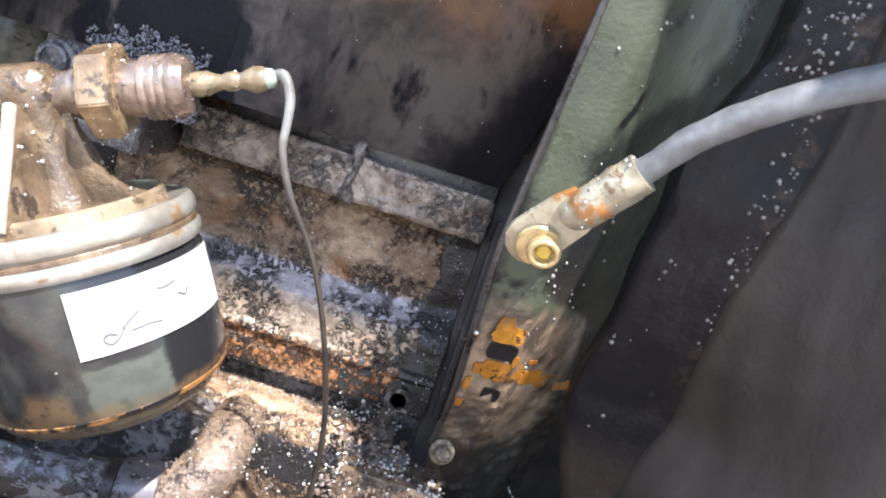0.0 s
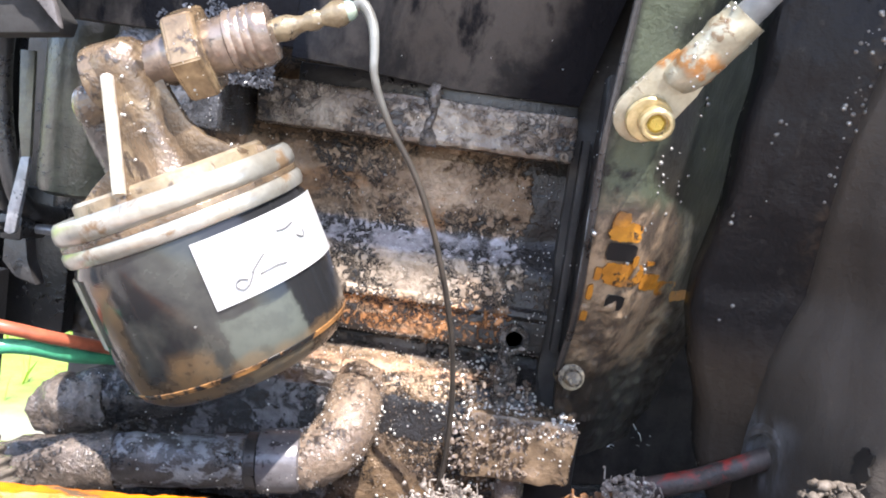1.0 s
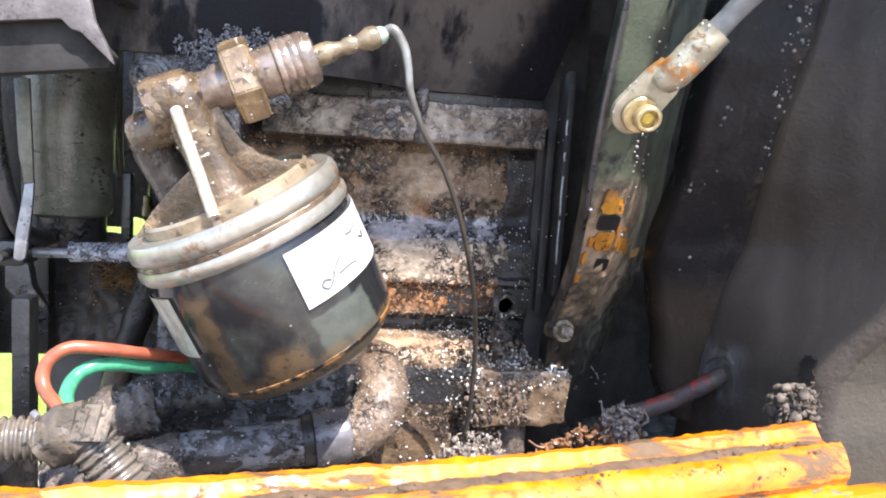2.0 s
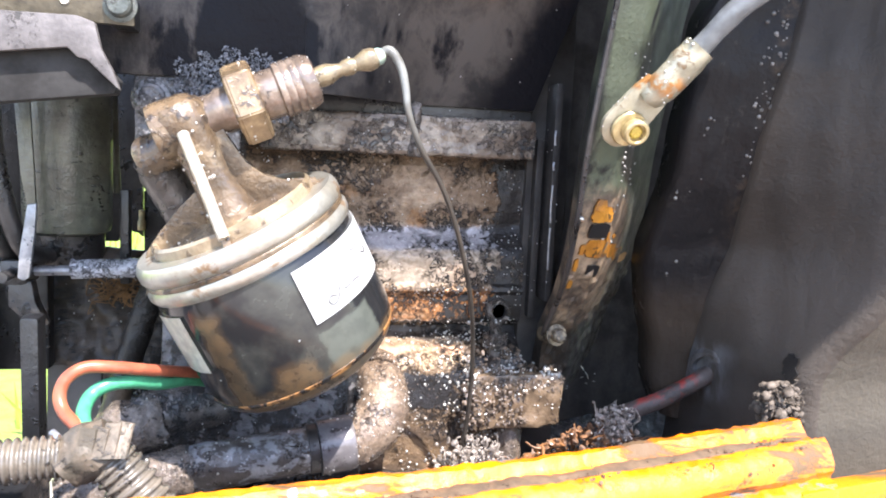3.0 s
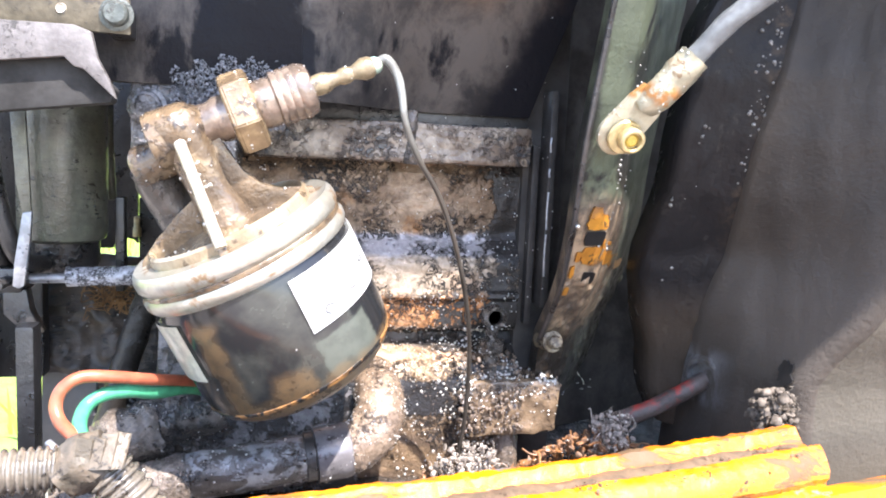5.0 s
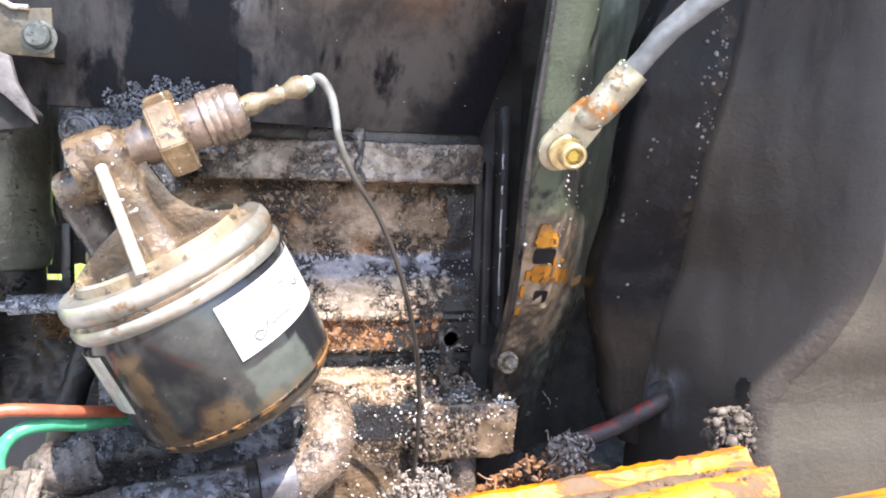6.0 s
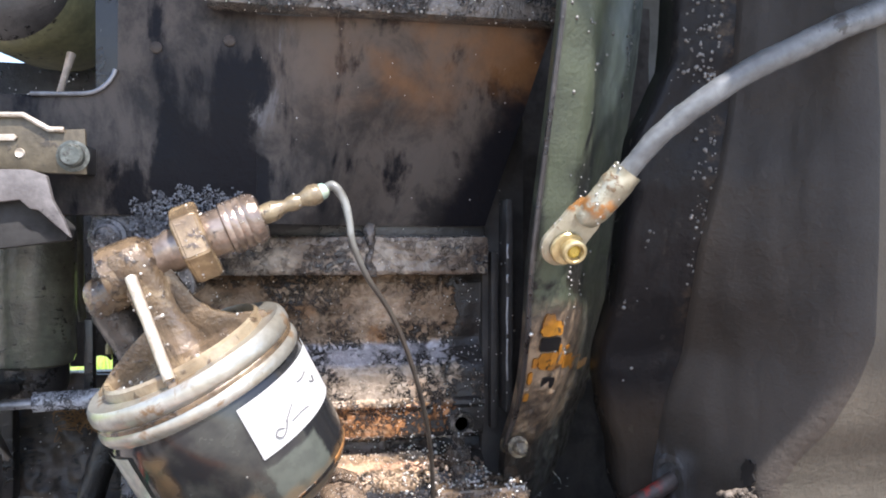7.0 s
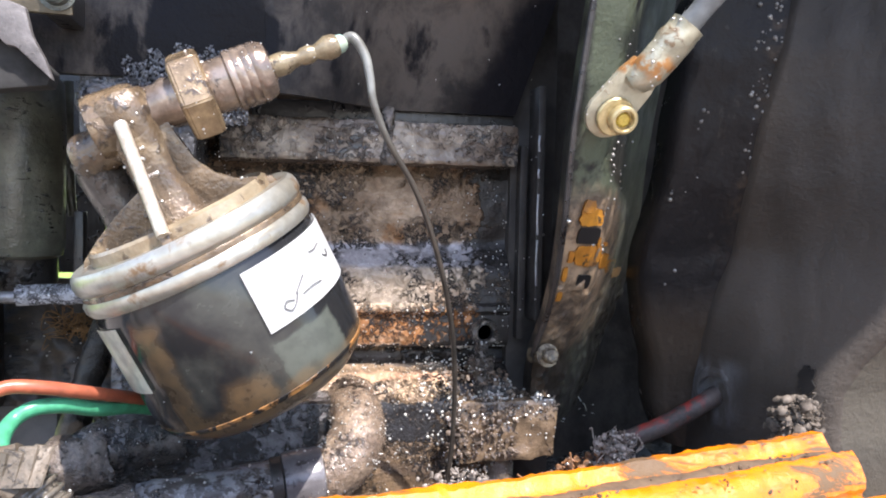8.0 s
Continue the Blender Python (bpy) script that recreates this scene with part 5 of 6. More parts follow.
# ---- wires and cable ----
def build_wires(tip, way):
    pts = [tip - way * 0.007, tip - way * 0.001 + Vector((0, 0, 0.0008)), (-0.0660, 0.3035, 0.9055), (-0.0612, 0.302, 0.8985), (-0.0590, 0.300, 0.8890), (-0.0572, 0.299, 0.8775), (-0.0500, 0.303, 0.8615), (-0.0382, 0.309, 0.8440),
           (-0.0285, 0.316, 0.8235), (-0.0198, 0.324, 0.7980), (-0.0132, 0.334, 0.7715), (-0.0095, 0.344, 0.7440), (-0.0085, 0.352, 0.715), (-0.0095, 0.358, 0.690), (-0.008, 0.362, 0.672)]
    thing("sensor_wire", tube(pts, lambda s: 0.0023 if s < 0.14 else 0.0023 - 0.0010 * min(1, (s - 0.14) * 3), 12, 8), M["wire"], "thin grey wire hanging from the filter terminal", "wire")
    thing("red_wire", tube([(-0.1250, 0.350, 0.7330), (-0.1411, 0.345, 0.7399), (-0.1531, 0.325, 0.7473), (-0.1634, 0.305, 0.7540), (-0.1708, 0.290, 0.7589), (-0.1805, 0.280, 0.7629), (-0.1922, 0.275, 0.7645), (-0.1989, 0.272, 0.7608), (-0.2012, 0.270, 0.7543), (-0.1985, 0.266, 0.7484), (-0.1898, 0.258, 0.7430), (-0.184, 0.252, 0.738)], 0.0027, 14, 6),
          M["red_wire"], "brick red insulated wire looping to the conduit", "wire", "wires at the conduit")
    thing("green_wire", tube([(-0.1250, 0.352, 0.7290), (-0.1411, 0.345, 0.7353), (-0.1557, 0.325, 0.7439), (-0.1669, 0.303, 0.7488), (-0.1763, 0.288, 0.7542), (-0.1852, 0.281, 0.7550), (-0.1911, 0.277, 0.7514), (-0.1918, 0.268, 0.7470), (-0.1880, 0.258, 0.7430), (-0.182, 0.25, 0.738)], 0.0030, 14, 6),
          M["green_wire"], "mint green insulated wire looping to the conduit", "wire", "wires at the conduit")
    thing("grey_wire", tube([(-0.202, 0.262, 0.7415), (-0.196, 0.257, 0.7385), (-0.188, 0.25, 0.735)], 0.0016, 10, 6), M["steel"], "short bare grey wire end at the conduit", "wire", "wires at the conduit")


def build_conduit():
    def ribbed(n, r, d):
        return lambda s: r + d * (0.5 + 0.5 * math.copysign(abs(math.cos(s * n * math.pi)) ** 0.5, math.cos(s * n * math.pi)))
    con = empty("wire_conduit", (-0.19, 0.245, 0.72), "dusty corrugated plastic conduit bound with brown cloth tape", "conduit")
    part("conduit_run", tube([(-0.30, 0.235, 0.7365), (-0.245, 0.238, 0.7370), (-0.2182, 0.240, 0.7381), (-0.1985, 0.242, 0.7385), (-0.183, 0.245, 0.7375)], ribbed(52, 0.0072, 0.0016), 20, 60), M["conduit"], con)
    part("conduit_branch", tube([(-0.182, 0.246, 0.7420), (-0.1720, 0.245, 0.7305), (-0.1610, 0.243, 0.7165), (-0.150, 0.240, 0.703)], ribbed(26, 0.0085, 0.0016), 20, 60), M["conduit"], con)
    bm = tube([(-0.1925, 0.242, 0.7345), (-0.184, 0.244, 0.7400), (-0.176, 0.2455, 0.7440)], lambda s: 0.0088 + 0.0028 * math.sin(s * 3.0) ** 2, 18, 10)
    part("tape_wrap", roughen(bm, 0.0014, 160, 1.0), M["tape"], con, "brown cloth tape wrap")
    rng = random.Random(4)
    for k in range(4):
        x = -0.186 + 0.004 * k
        bm = slab([(x, 0.2335, 0.741), (x + 0.005, 0.2335, 0.741), (x + 0.0065, 0.236 + 0.002 * k, 0.7535 + rng.uniform(-0.003, 0.002)), (x + 0.001, 0.236 + 0.002 * k, 0.7525)], (0.0005, 0.0007, 0), 0.0)
        part("tape_tail", bm, M["tape"], con)


def build_pipe():
    pipe = empty("coolant_pipe", (-0.12, 0.335, 0.68), "greasy coolant pipe with a mud-brown elbow", "pipe")
    part("hose_sleeve", roughen(tube([(-0.1575, 0.331, 0.6950), (-0.120, 0.334, 0.6995), (-0.0895, 0.337, 0.7030)], 0.0122, 28, 30), 0.0006, 110, 1.0), M["pipe"], pipe, "hose scraped to pale patches")
    part("clamp_band", lathe([(0.0122, 0), (0.0130, 0.0006), (0.0130, 0.0052), (0.0122, 0.0058)], (-0.0985, 0.3362, 0.7020), (0.988, 0.09, 0.11), 30), M["hose"], pipe, "black hose clamp")
    part("clamp_band", lathe([(0.0122, 0), (0.0127, 0.0003), (0.0127, 0.0012), (0.0122, 0.0015)], (-0.1580, 0.331, 0.6950), (0.988, 0.09, 0.11), 30), M["hose"], pipe)
    part("tail_hose", roughen(tube([(-0.215, 0.318, 0.684), (-0.19, 0.324, 0.6900), (-0.157, 0.331, 0.6950)], 0.0130, 24, 20), 0.0014, 120, 3.0), M["foot"], pipe)
    part("collar", lathe([(0.0110, -0.001), (0.0142, 0.0), (0.0146, 0.002), (0.0146, 0.016), (0.0140, 0.018), (0.0110, 0.019)], (-0.0925, 0.337, 0.7025), (0.975, 0.10, 0.12), 30), M["collar"], pipe)
    bm = tube([(-0.084, 0.338, 0.7030), (-0.0740, 0.341, 0.7045), (-0.0625, 0.346, 0.7105), (-0.0570, 0.354, 0.7190), (-0.0570, 0.368, 0.7275), (-0.058, 0.392, 0.730)], lambda s: 0.0128 + 0.0018 * math.sin(s * 3.1), 28, 10)
    part("elbow", roughen(bm, 0.0014, 260, 2.0), M["elbow"], pipe, "mud-brown elbow")


# ---- ground cable ----
def build_cable():
    b0, b1 = Vector((0.0450, 0.2915, 0.8770)), Vector((0.0690, 0.2760, 0.9115))
    h0 = Vector((0.0498, 0.2905, 0.8762))
    cab = empty("ground_cable", b0, "grey battery cable with a tinned copper lug bolted to the housing", "cable")
    d = (b1 - b0).normalized()
    w = d.cross(Vector((0.35, -1, 0.1))).normalized()
    n = w.cross(d).normalized()
    if n.y > 0:
        n = -n
    ring = [b0 + d * (-0.0106 * math.cos(t)) + w * (0.0106 * math.sin(t)) for t in steps(-math.pi / 2, math.pi / 2, 16)]
    ring += [b0 + d * 0.018 + w * 0.0098, b0 + d * 0.022 + w * 0.0088, b0 + d * 0.026 + w * 0.0080, b0 + d * 0.026 - w * 0.0080, b0 + d * 0.022 - w * 0.0088, b0 + d * 0.018 - w * 0.0098]
    part("lug_tongue", slab([p - n * 0.0012 for p in ring], n * 0.0032, 0.0008), M["lug"], cab)
    bm = tube([b0 + d * 0.0175 + n * 0.0010, b0 + d * 0.024 + n * 0.0030, b0 + d * 0.034 + n * 0.0042, b1 + d * 0.004 + n * 0.0042], lambda s: 0.0064 + 0.0012 * min(1.0, s * 3), 20, 8)
    part("lug_barrel", roughen(bm, 0.0008, 150, 1.0), M["lug"], cab)
    part("bolt_washer", lathe([(0.0085, 0), (0.0088, 0.0008), (0.0082, 0.0018), (0.003, 0.0019)], (b0 + h0) / 2 + n * 0.0022, n, 26), M["gold"], cab)
    head = part("bolt_head", lathe([(0.0062, 0.0), (0.0066, 0.0008), (0.0064, 0.0040), (0.0056, 0.0048), (0.0046, 0.0048), (0.0042, 0.0042), (0.0040, 0.0024), (0.0001, 0.0022)], h0 + n * 0.0030, n, 30), M["gold"], cab, "yellow passivated socket head bolt")
    part("socket", hexagon(0.0064, 0.0016, h0 + n * 0.0046, n, 0.1, 0.4), M["socket"], head, "bright yellow bottom of the socket")
    part("spacer", lathe([(0.0068, -0.001), (0.0068, 0.026)], b0, (0.40, 0.91, 0.03), 18), M["black"], cab, "black spacer between lug and housing")
    pts = [b1 - d * 0.006 + n * 0.0042, b1 + d * 0.004 + n * 0.0045, (0.0822, 0.2610, 0.9285), (0.1005, 0.2490, 0.9452), (0.1190, 0.2450, 0.9572), (0.1435, 0.2420, 0.9692), (0.1700, 0.2400, 0.9815), (0.215, 0.238, 0.998)]
    part("sheath", roughen(tube(pts, lambda s: 0.0044 + 0.0016 * min(1.0, s * 1.3), 20, 10), 0.0005, 140, 5.0), M["cable"], cab, "grey cable sheath")


# ---- things at the far left ----
def build_left():
    oil = empty("oil_filter", (-0.236, 0.436, 0.775), "dusty dark olive oil filter can", "filter")
    part("can", lathe([(0.0195, 0.0), (0.0235, 0.002), (0.0250, 0.007), (0.0252, 0.08), (0.0245, 0.098), (0.020, 0.104)], (-0.2415, 0.440, 0.802), (0, 0, 1), 40), M["filter"], oil)
    part("foot_flange", lathe([(0.0195, 0.006), (0.0195, -0.010), (0.014, -0.022)], (-0.2430, 0.452, 0.7985), (0, 0, 1), 24), M["black"], oil)

    thing("support_strut", box((-0.2135, 0.446, 0.770), (-0.2080, 0.456, 0.829), 0.001), M["post"], "thin black steel strut beside the oil filter", "strut")
    thing("dipstick_tube", tube([(-0.2225, 0.462, 0.905), (-0.2215, 0.462, 0.870), (-0.2200, 0.463, 0.845), (-0.2185, 0.465, 0.826)], lambda q: 0.0052 - 0.0028 * q, 14, 6), M["filter"], "olive tapered dipstick tube beside the oil filter", "tube")

    rod = empty("control_rod", (-0.23, 0.42, 0.783), "oily steel control rod with a clevis and lever", "rod")
    part("rod_bar", tube([(-0.276, 0.4155, 0.7820), (-0.225, 0.4195, 0.7828)], 0.0030, 14, 4), M["steel"], rod)
    part("rod_sleeve", roughen(tube([(-0.2345, 0.419, 0.7832), (-0.21, 0.420, 0.7840), (-0.176, 0.4215, 0.7850)], 0.0059, 18, 20), 0.0006, 150, 2.0), M["sleeve"], rod, "sleeve speckled with grease")
    part("lever", slab([(-0.2478, 0.386, 0.8229), (-0.2431, 0.386, 0.8236), (-0.2442, 0.386, 0.8084), (-0.2475, 0.386, 0.7832), (-0.2504, 0.386, 0.7816), (-0.2534, 0.386, 0.7831), (-0.2523, 0.386, 0.796)], (0, 0.0035, 0), 0.0008), M["steel"], rod, "flat worn steel lever")
    part("lever_arm", slab([(-0.2537, 0.3875, 0.8774), (-0.246, 0.3875, 0.8778), (-0.2449, 0.3875, 0.8506), (-0.2438, 0.3875, 0.8229), (-0.2483, 0.3875, 0.8222), (-0.2513, 0.3875, 0.8384)], (0, 0.0030, 0), 0.0008), M["filter"], rod, "dusty olive upper arm of the lever")
    part("lever_pin", tube([(-0.2605, 0.384, 0.7835), (-0.2605, 0.410, 0.7835)], 0.0030, 12, 2), M["black"], rod)
    part("clevis", box((-0.2680, 0.402, 0.7760), (-0.2535, 0.428, 0.7905), 0.003), M["black"], rod)
    part("clevis_fork", slab([(-0.2640, 0.404, 0.778), (-0.2520, 0.404, 0.778), (-0.2500, 0.404, 0.766), (-0.2440, 0.404, 0.7530), (-0.2560, 0.404, 0.7560), (-0.2640, 0.404, 0.7640)], (0, 0.010, 0), 0.001), M["black"], rod)

    for k, (dx, r) in enumerate(((0.0, 0.0052), (-0.011, 0.0045))):
        thing("rubber_hose", tube([(-0.2655 + dx, 0.396, 0.93), (-0.2680 + dx, 0.396, 0.876), (-0.2660 + dx, 0.396, 0.846), (-0.2608 + dx, 0.398, 0.816), (-0.2555 + dx, 0.404, 0.797), (-0.253 + dx, 0.425, 0.790), (-0.248 + dx, 0.45, 0.788)], r, 14, 8),
              M["hose"], "black rubber hose running down beside the oil filter", "hose", "hoses by the oil filter")
    thing("frame_post", box((-0.2400, 0.345, 0.600), (-0.2312, 0.359, 0.770), 0.002), M["post"], "black painted steel frame post", "post")
    cover = empty("belt_cover", (-0.30, 0.52, 0.79), "black oily cover plates behind the oil filter with a slit between", "cover")
    arch = [(-0.2300, 0.52, 0.788), (-0.2285, 0.52, 0.7915), (-0.2250, 0.52, 0.7945), (-0.2205, 0.52, 0.7955), (-0.2160, 0.52, 0.7945), (-0.2130, 0.52, 0.7915)]
    part("cover_plate", slab([(-0.42, 0.52, 0.788), *arch, (-0.2130, 0.52, 1.010), (-0.240, 0.52, 1.0035), (-0.42, 0.52, 1.0045)], (0, 0.008, 0), 0.0005), M["black"], cover)
    part("cover_end", slab([(-0.2125, 0.523, 0.765), (-0.150, 0.523, 0.765), (-0.150, 0.523, 1.01), (-0.2125, 0.523, 1.01), (-0.2125, 0.523, 0.856), (-0.2062, 0.523, 0.856), (-0.2066, 0.523, 0.829), (-0.2125, 0.523, 0.824)], (0, 0.006, 0), 0.0004), M["black"], cover)
    part("brass_stub", lathe([(0.0001, 0.0), (0.0030, 0.0), (0.0030, 0.006), (0.0022, 0.007), (0.0022, 0.014), (0.0001, 0.0145)], (-0.2130, 0.517, 0.7970), (0, 0, 1), 16), M["gold"], cover, "small brass stub")
    thing("side_post", box((-0.3300, 0.440, 0.600), (-0.2900, 0.455, 1.05), 0.002), M["post"], "dark steel post at the frame edge", "post")
    thing("cross_bar", box((-0.400, 0.470, 0.7085), (-0.262, 0.484, 0.800), 0.002), M["post"], "black steel cross bar of the frame", "bar")
    rows = [[(x, 0.485 + 0.35 * (z - 0.70) + 0.004 * noise.fractal(Vector((x * 60, z * 60, 8)), 1.0, 2.0, 4), z - 0.10 * (x + 0.21)) for x in steps(-0.286, -0.160, 70)] for z in steps(0.702, 0.782, 50)]
    thing("frame_corner", roughen(box((-0.42, 0.252, 0.600), (-0.213, 0.300, 0.717), 0.004), 0.001, 60, 2.0), M["post"], "black oily frame corner under the conduit", "frame")
    thing("splash_plate", sheet(rows, (0, 0.004, 0)), M["splash"], "oily dusty splash plate behind the control rod", "plate")
    thing("grey_board", slab([(-0.2735, 0.500, 0.640), (-0.2380, 0.500, 0.640), (-0.2380, 0.506, 0.7020), (-0.2500, 0.506, 0.7060), (-0.2735, 0.506, 0.7045)], (0, 0.006, 0), 0.001), M["board"], "weathered grey board standing behind the frame", "board")
    thing("drain_hose", roughen(tube([(-0.188, 0.455, 0.79), (-0.1938, 0.450, 0.767), (-0.2059, 0.448, 0.7303), (-0.2190, 0.446, 0.682), (-0.221, 0.446, 0.665)], 0.0085, 20, 12), 0.0012, 120, 7.0), M["wall"], "dark rubber drain hose", "hose")
    boot = empty("rubber_boot", (-0.172, 0.355, 0.70), "greasy wrinkled rubber boot with a gritty grey end", "boot")
    bm = roughen(tube([(-0.186, 0.352, 0.7135), (-0.172, 0.354, 0.7175), (-0.158, 0.358, 0.7205), (-0.142, 0.362, 0.7230)], lambda q: 0.0128 + 0.0014 * math.sin(q * 3.1), 26, 14), 0.0022, 95, 9.0)
    part("boot_body", bm, M["grease"], boot)
    bm = roughen(tube([(-0.2040, 0.350, 0.7060), (-0.194, 0.350, 0.7090), (-0.182, 0.350, 0.7120), (-0.174, 0.352, 0.7140)], lambda q: 0.0118 + 0.0034 * math.sin(q * 2.4), 26, 10), 0.0030, 110, 5.0)
    part("boot_end", bm, M["foot"], boot, "gritty grey end of the boot")
    bm = box((-0.178, 0.366, 0.668), (-0.066, 0.42, 0.734), 0.005)
    bmesh.ops.subdivide_edges(bm, edges=[e for e in bm.edges if e.calc_length() > 0.012], cuts=14, use_grid_fill=True)
    sump = empty("sump_casting", (-0.12, 0.39, 0.668), "black greasy sump casting below the block", "casting")
    part("sump_body", roughen(bm, 0.0016, 80, 3.0), M["sump"], sump)
    bm = box((-0.178, 0.372, 0.730), (-0.146, 0.42, 0.805), 0.004)
    bmesh.ops.subdivide_edges(bm, edges=[e for e in bm.edges if e.calc_length() > 0.012], cuts=10, use_grid_fill=True)
    part("sump_upright", roughen(bm, 0.0014, 80, 4.0), M["sump"], sump)

    shelf = empty("bent_shelf_plate", (-0.21, 0.30, 0.88), "worn grey bent steel plate with a ragged end", "plate")
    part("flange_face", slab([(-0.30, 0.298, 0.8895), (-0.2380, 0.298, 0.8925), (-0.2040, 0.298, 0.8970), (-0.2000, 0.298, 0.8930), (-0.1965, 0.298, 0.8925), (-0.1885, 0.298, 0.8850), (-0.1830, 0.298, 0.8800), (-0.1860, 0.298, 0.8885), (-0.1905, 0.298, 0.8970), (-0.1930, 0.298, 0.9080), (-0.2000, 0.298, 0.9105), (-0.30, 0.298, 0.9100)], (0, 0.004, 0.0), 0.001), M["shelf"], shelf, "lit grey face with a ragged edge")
    # the underside is coloured black for the shade it lies in
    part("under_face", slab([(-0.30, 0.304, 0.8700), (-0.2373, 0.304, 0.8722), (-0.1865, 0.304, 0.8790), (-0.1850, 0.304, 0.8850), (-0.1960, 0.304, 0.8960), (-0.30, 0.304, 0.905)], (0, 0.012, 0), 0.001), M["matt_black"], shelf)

    br = empty("pipe_bracket", (-0.20, 0.32, 0.911), "cadmium plated steel bracket held by a zinc bolt", "bracket")
    part("bracket_plate", slab([(-0.30, 0.316, 0.9366), (-0.2183, 0.316, 0.9367), (-0.2075, 0.316, 0.9370), (-0.1966, 0.316, 0.9303), (-0.1812, 0.316, 0.9315), (-0.1805, 0.316, 0.9100), (-0.1967, 0.316, 0.9103), (-0.2184, 0.316, 0.9120), (-0.30, 0.316, 0.912)], (0, 0.003, 0), 0.0007), M["tan"], br)
    part("bracket_lip", tube([(-0.30, 0.3145, 0.9366), (-0.2183, 0.3145, 0.9367), (-0.2075, 0.3145, 0.9370), (-0.1966, 0.3145, 0.9306), (-0.1900, 0.3145, 0.9306)], 0.0013, 8, 2, False), M["bright_edge"], br)
    part("bracket_slot", slab([(-0.224, 0.3145, 0.9245), (-0.2115, 0.3145, 0.9250), (-0.2100, 0.3145, 0.9265), (-0.2115, 0.3145, 0.9280), (-0.224, 0.3145, 0.9275)], (0, 0.0015, 0), 0.0004), M["bright_edge"], br)
    part("bracket_hole", lathe([(0.0010, 0.0), (0.0020, -0.0006), (0.0026, 0.001)], (-0.2093, 0.3158, 0.9194), (0, 1, 0), 14), M["bright_edge"], br)
    part("bracket_bolt", lathe([(0.0072, 0.0), (0.0074, -0.0014), (0.0056, -0.0018), (0.0054, -0.0056), (0.0044, -0.0066), (0.0001, -0.0068)], (-0.1862, 0.316, 0.9184), (0, 1, 0), 26), M["zinc_bolt"], br, "grey zinc bolt")
    part("standoff", box((-0.1945, 0.318, 0.9120), (-0.1845, 0.354, 0.9260), 0.001), M["black"], br)

    al = empty("alternator", (-0.246, 0.46, 0.99), "olive drab rounded alternator body seen through the opening", "alternator")
    part("body", lathe([(0.0420, -0.028), (0.0455, -0.024), (0.0482, -0.012), (0.0490, 0.03), (0.046, 0.05), (0.030, 0.055)], (-0.248, 0.46, 1.0425), (0.25, 1, 0), 44), M["alternator"], al)
    # black cap added for the shadow over the front of the body
    part("end_bell", lathe([(0.0001, -0.040), (0.028, -0.039), (0.0395, -0.034), (0.0440, -0.026)], (-0.248, 0.46, 1.0425), (0.25, 1, 0), 44), M["black"], al, "black cap painted as the shadow on the alternator front")
    part("tension_link", tube([(-0.2195, 0.445, 0.995), (-0.2235, 0.44, 0.975), (-0.2275, 0.43, 0.950)], lambda q: 0.0028 - 0.0008 * math.sin(q * 3.1), 12, 6), M["link"], al, "pale tan tension link")
    part("belt_guard", box((-0.1955, 0.40, 0.93), (-0.170, 0.412, 1.06), 0.0008), M["post"], al)


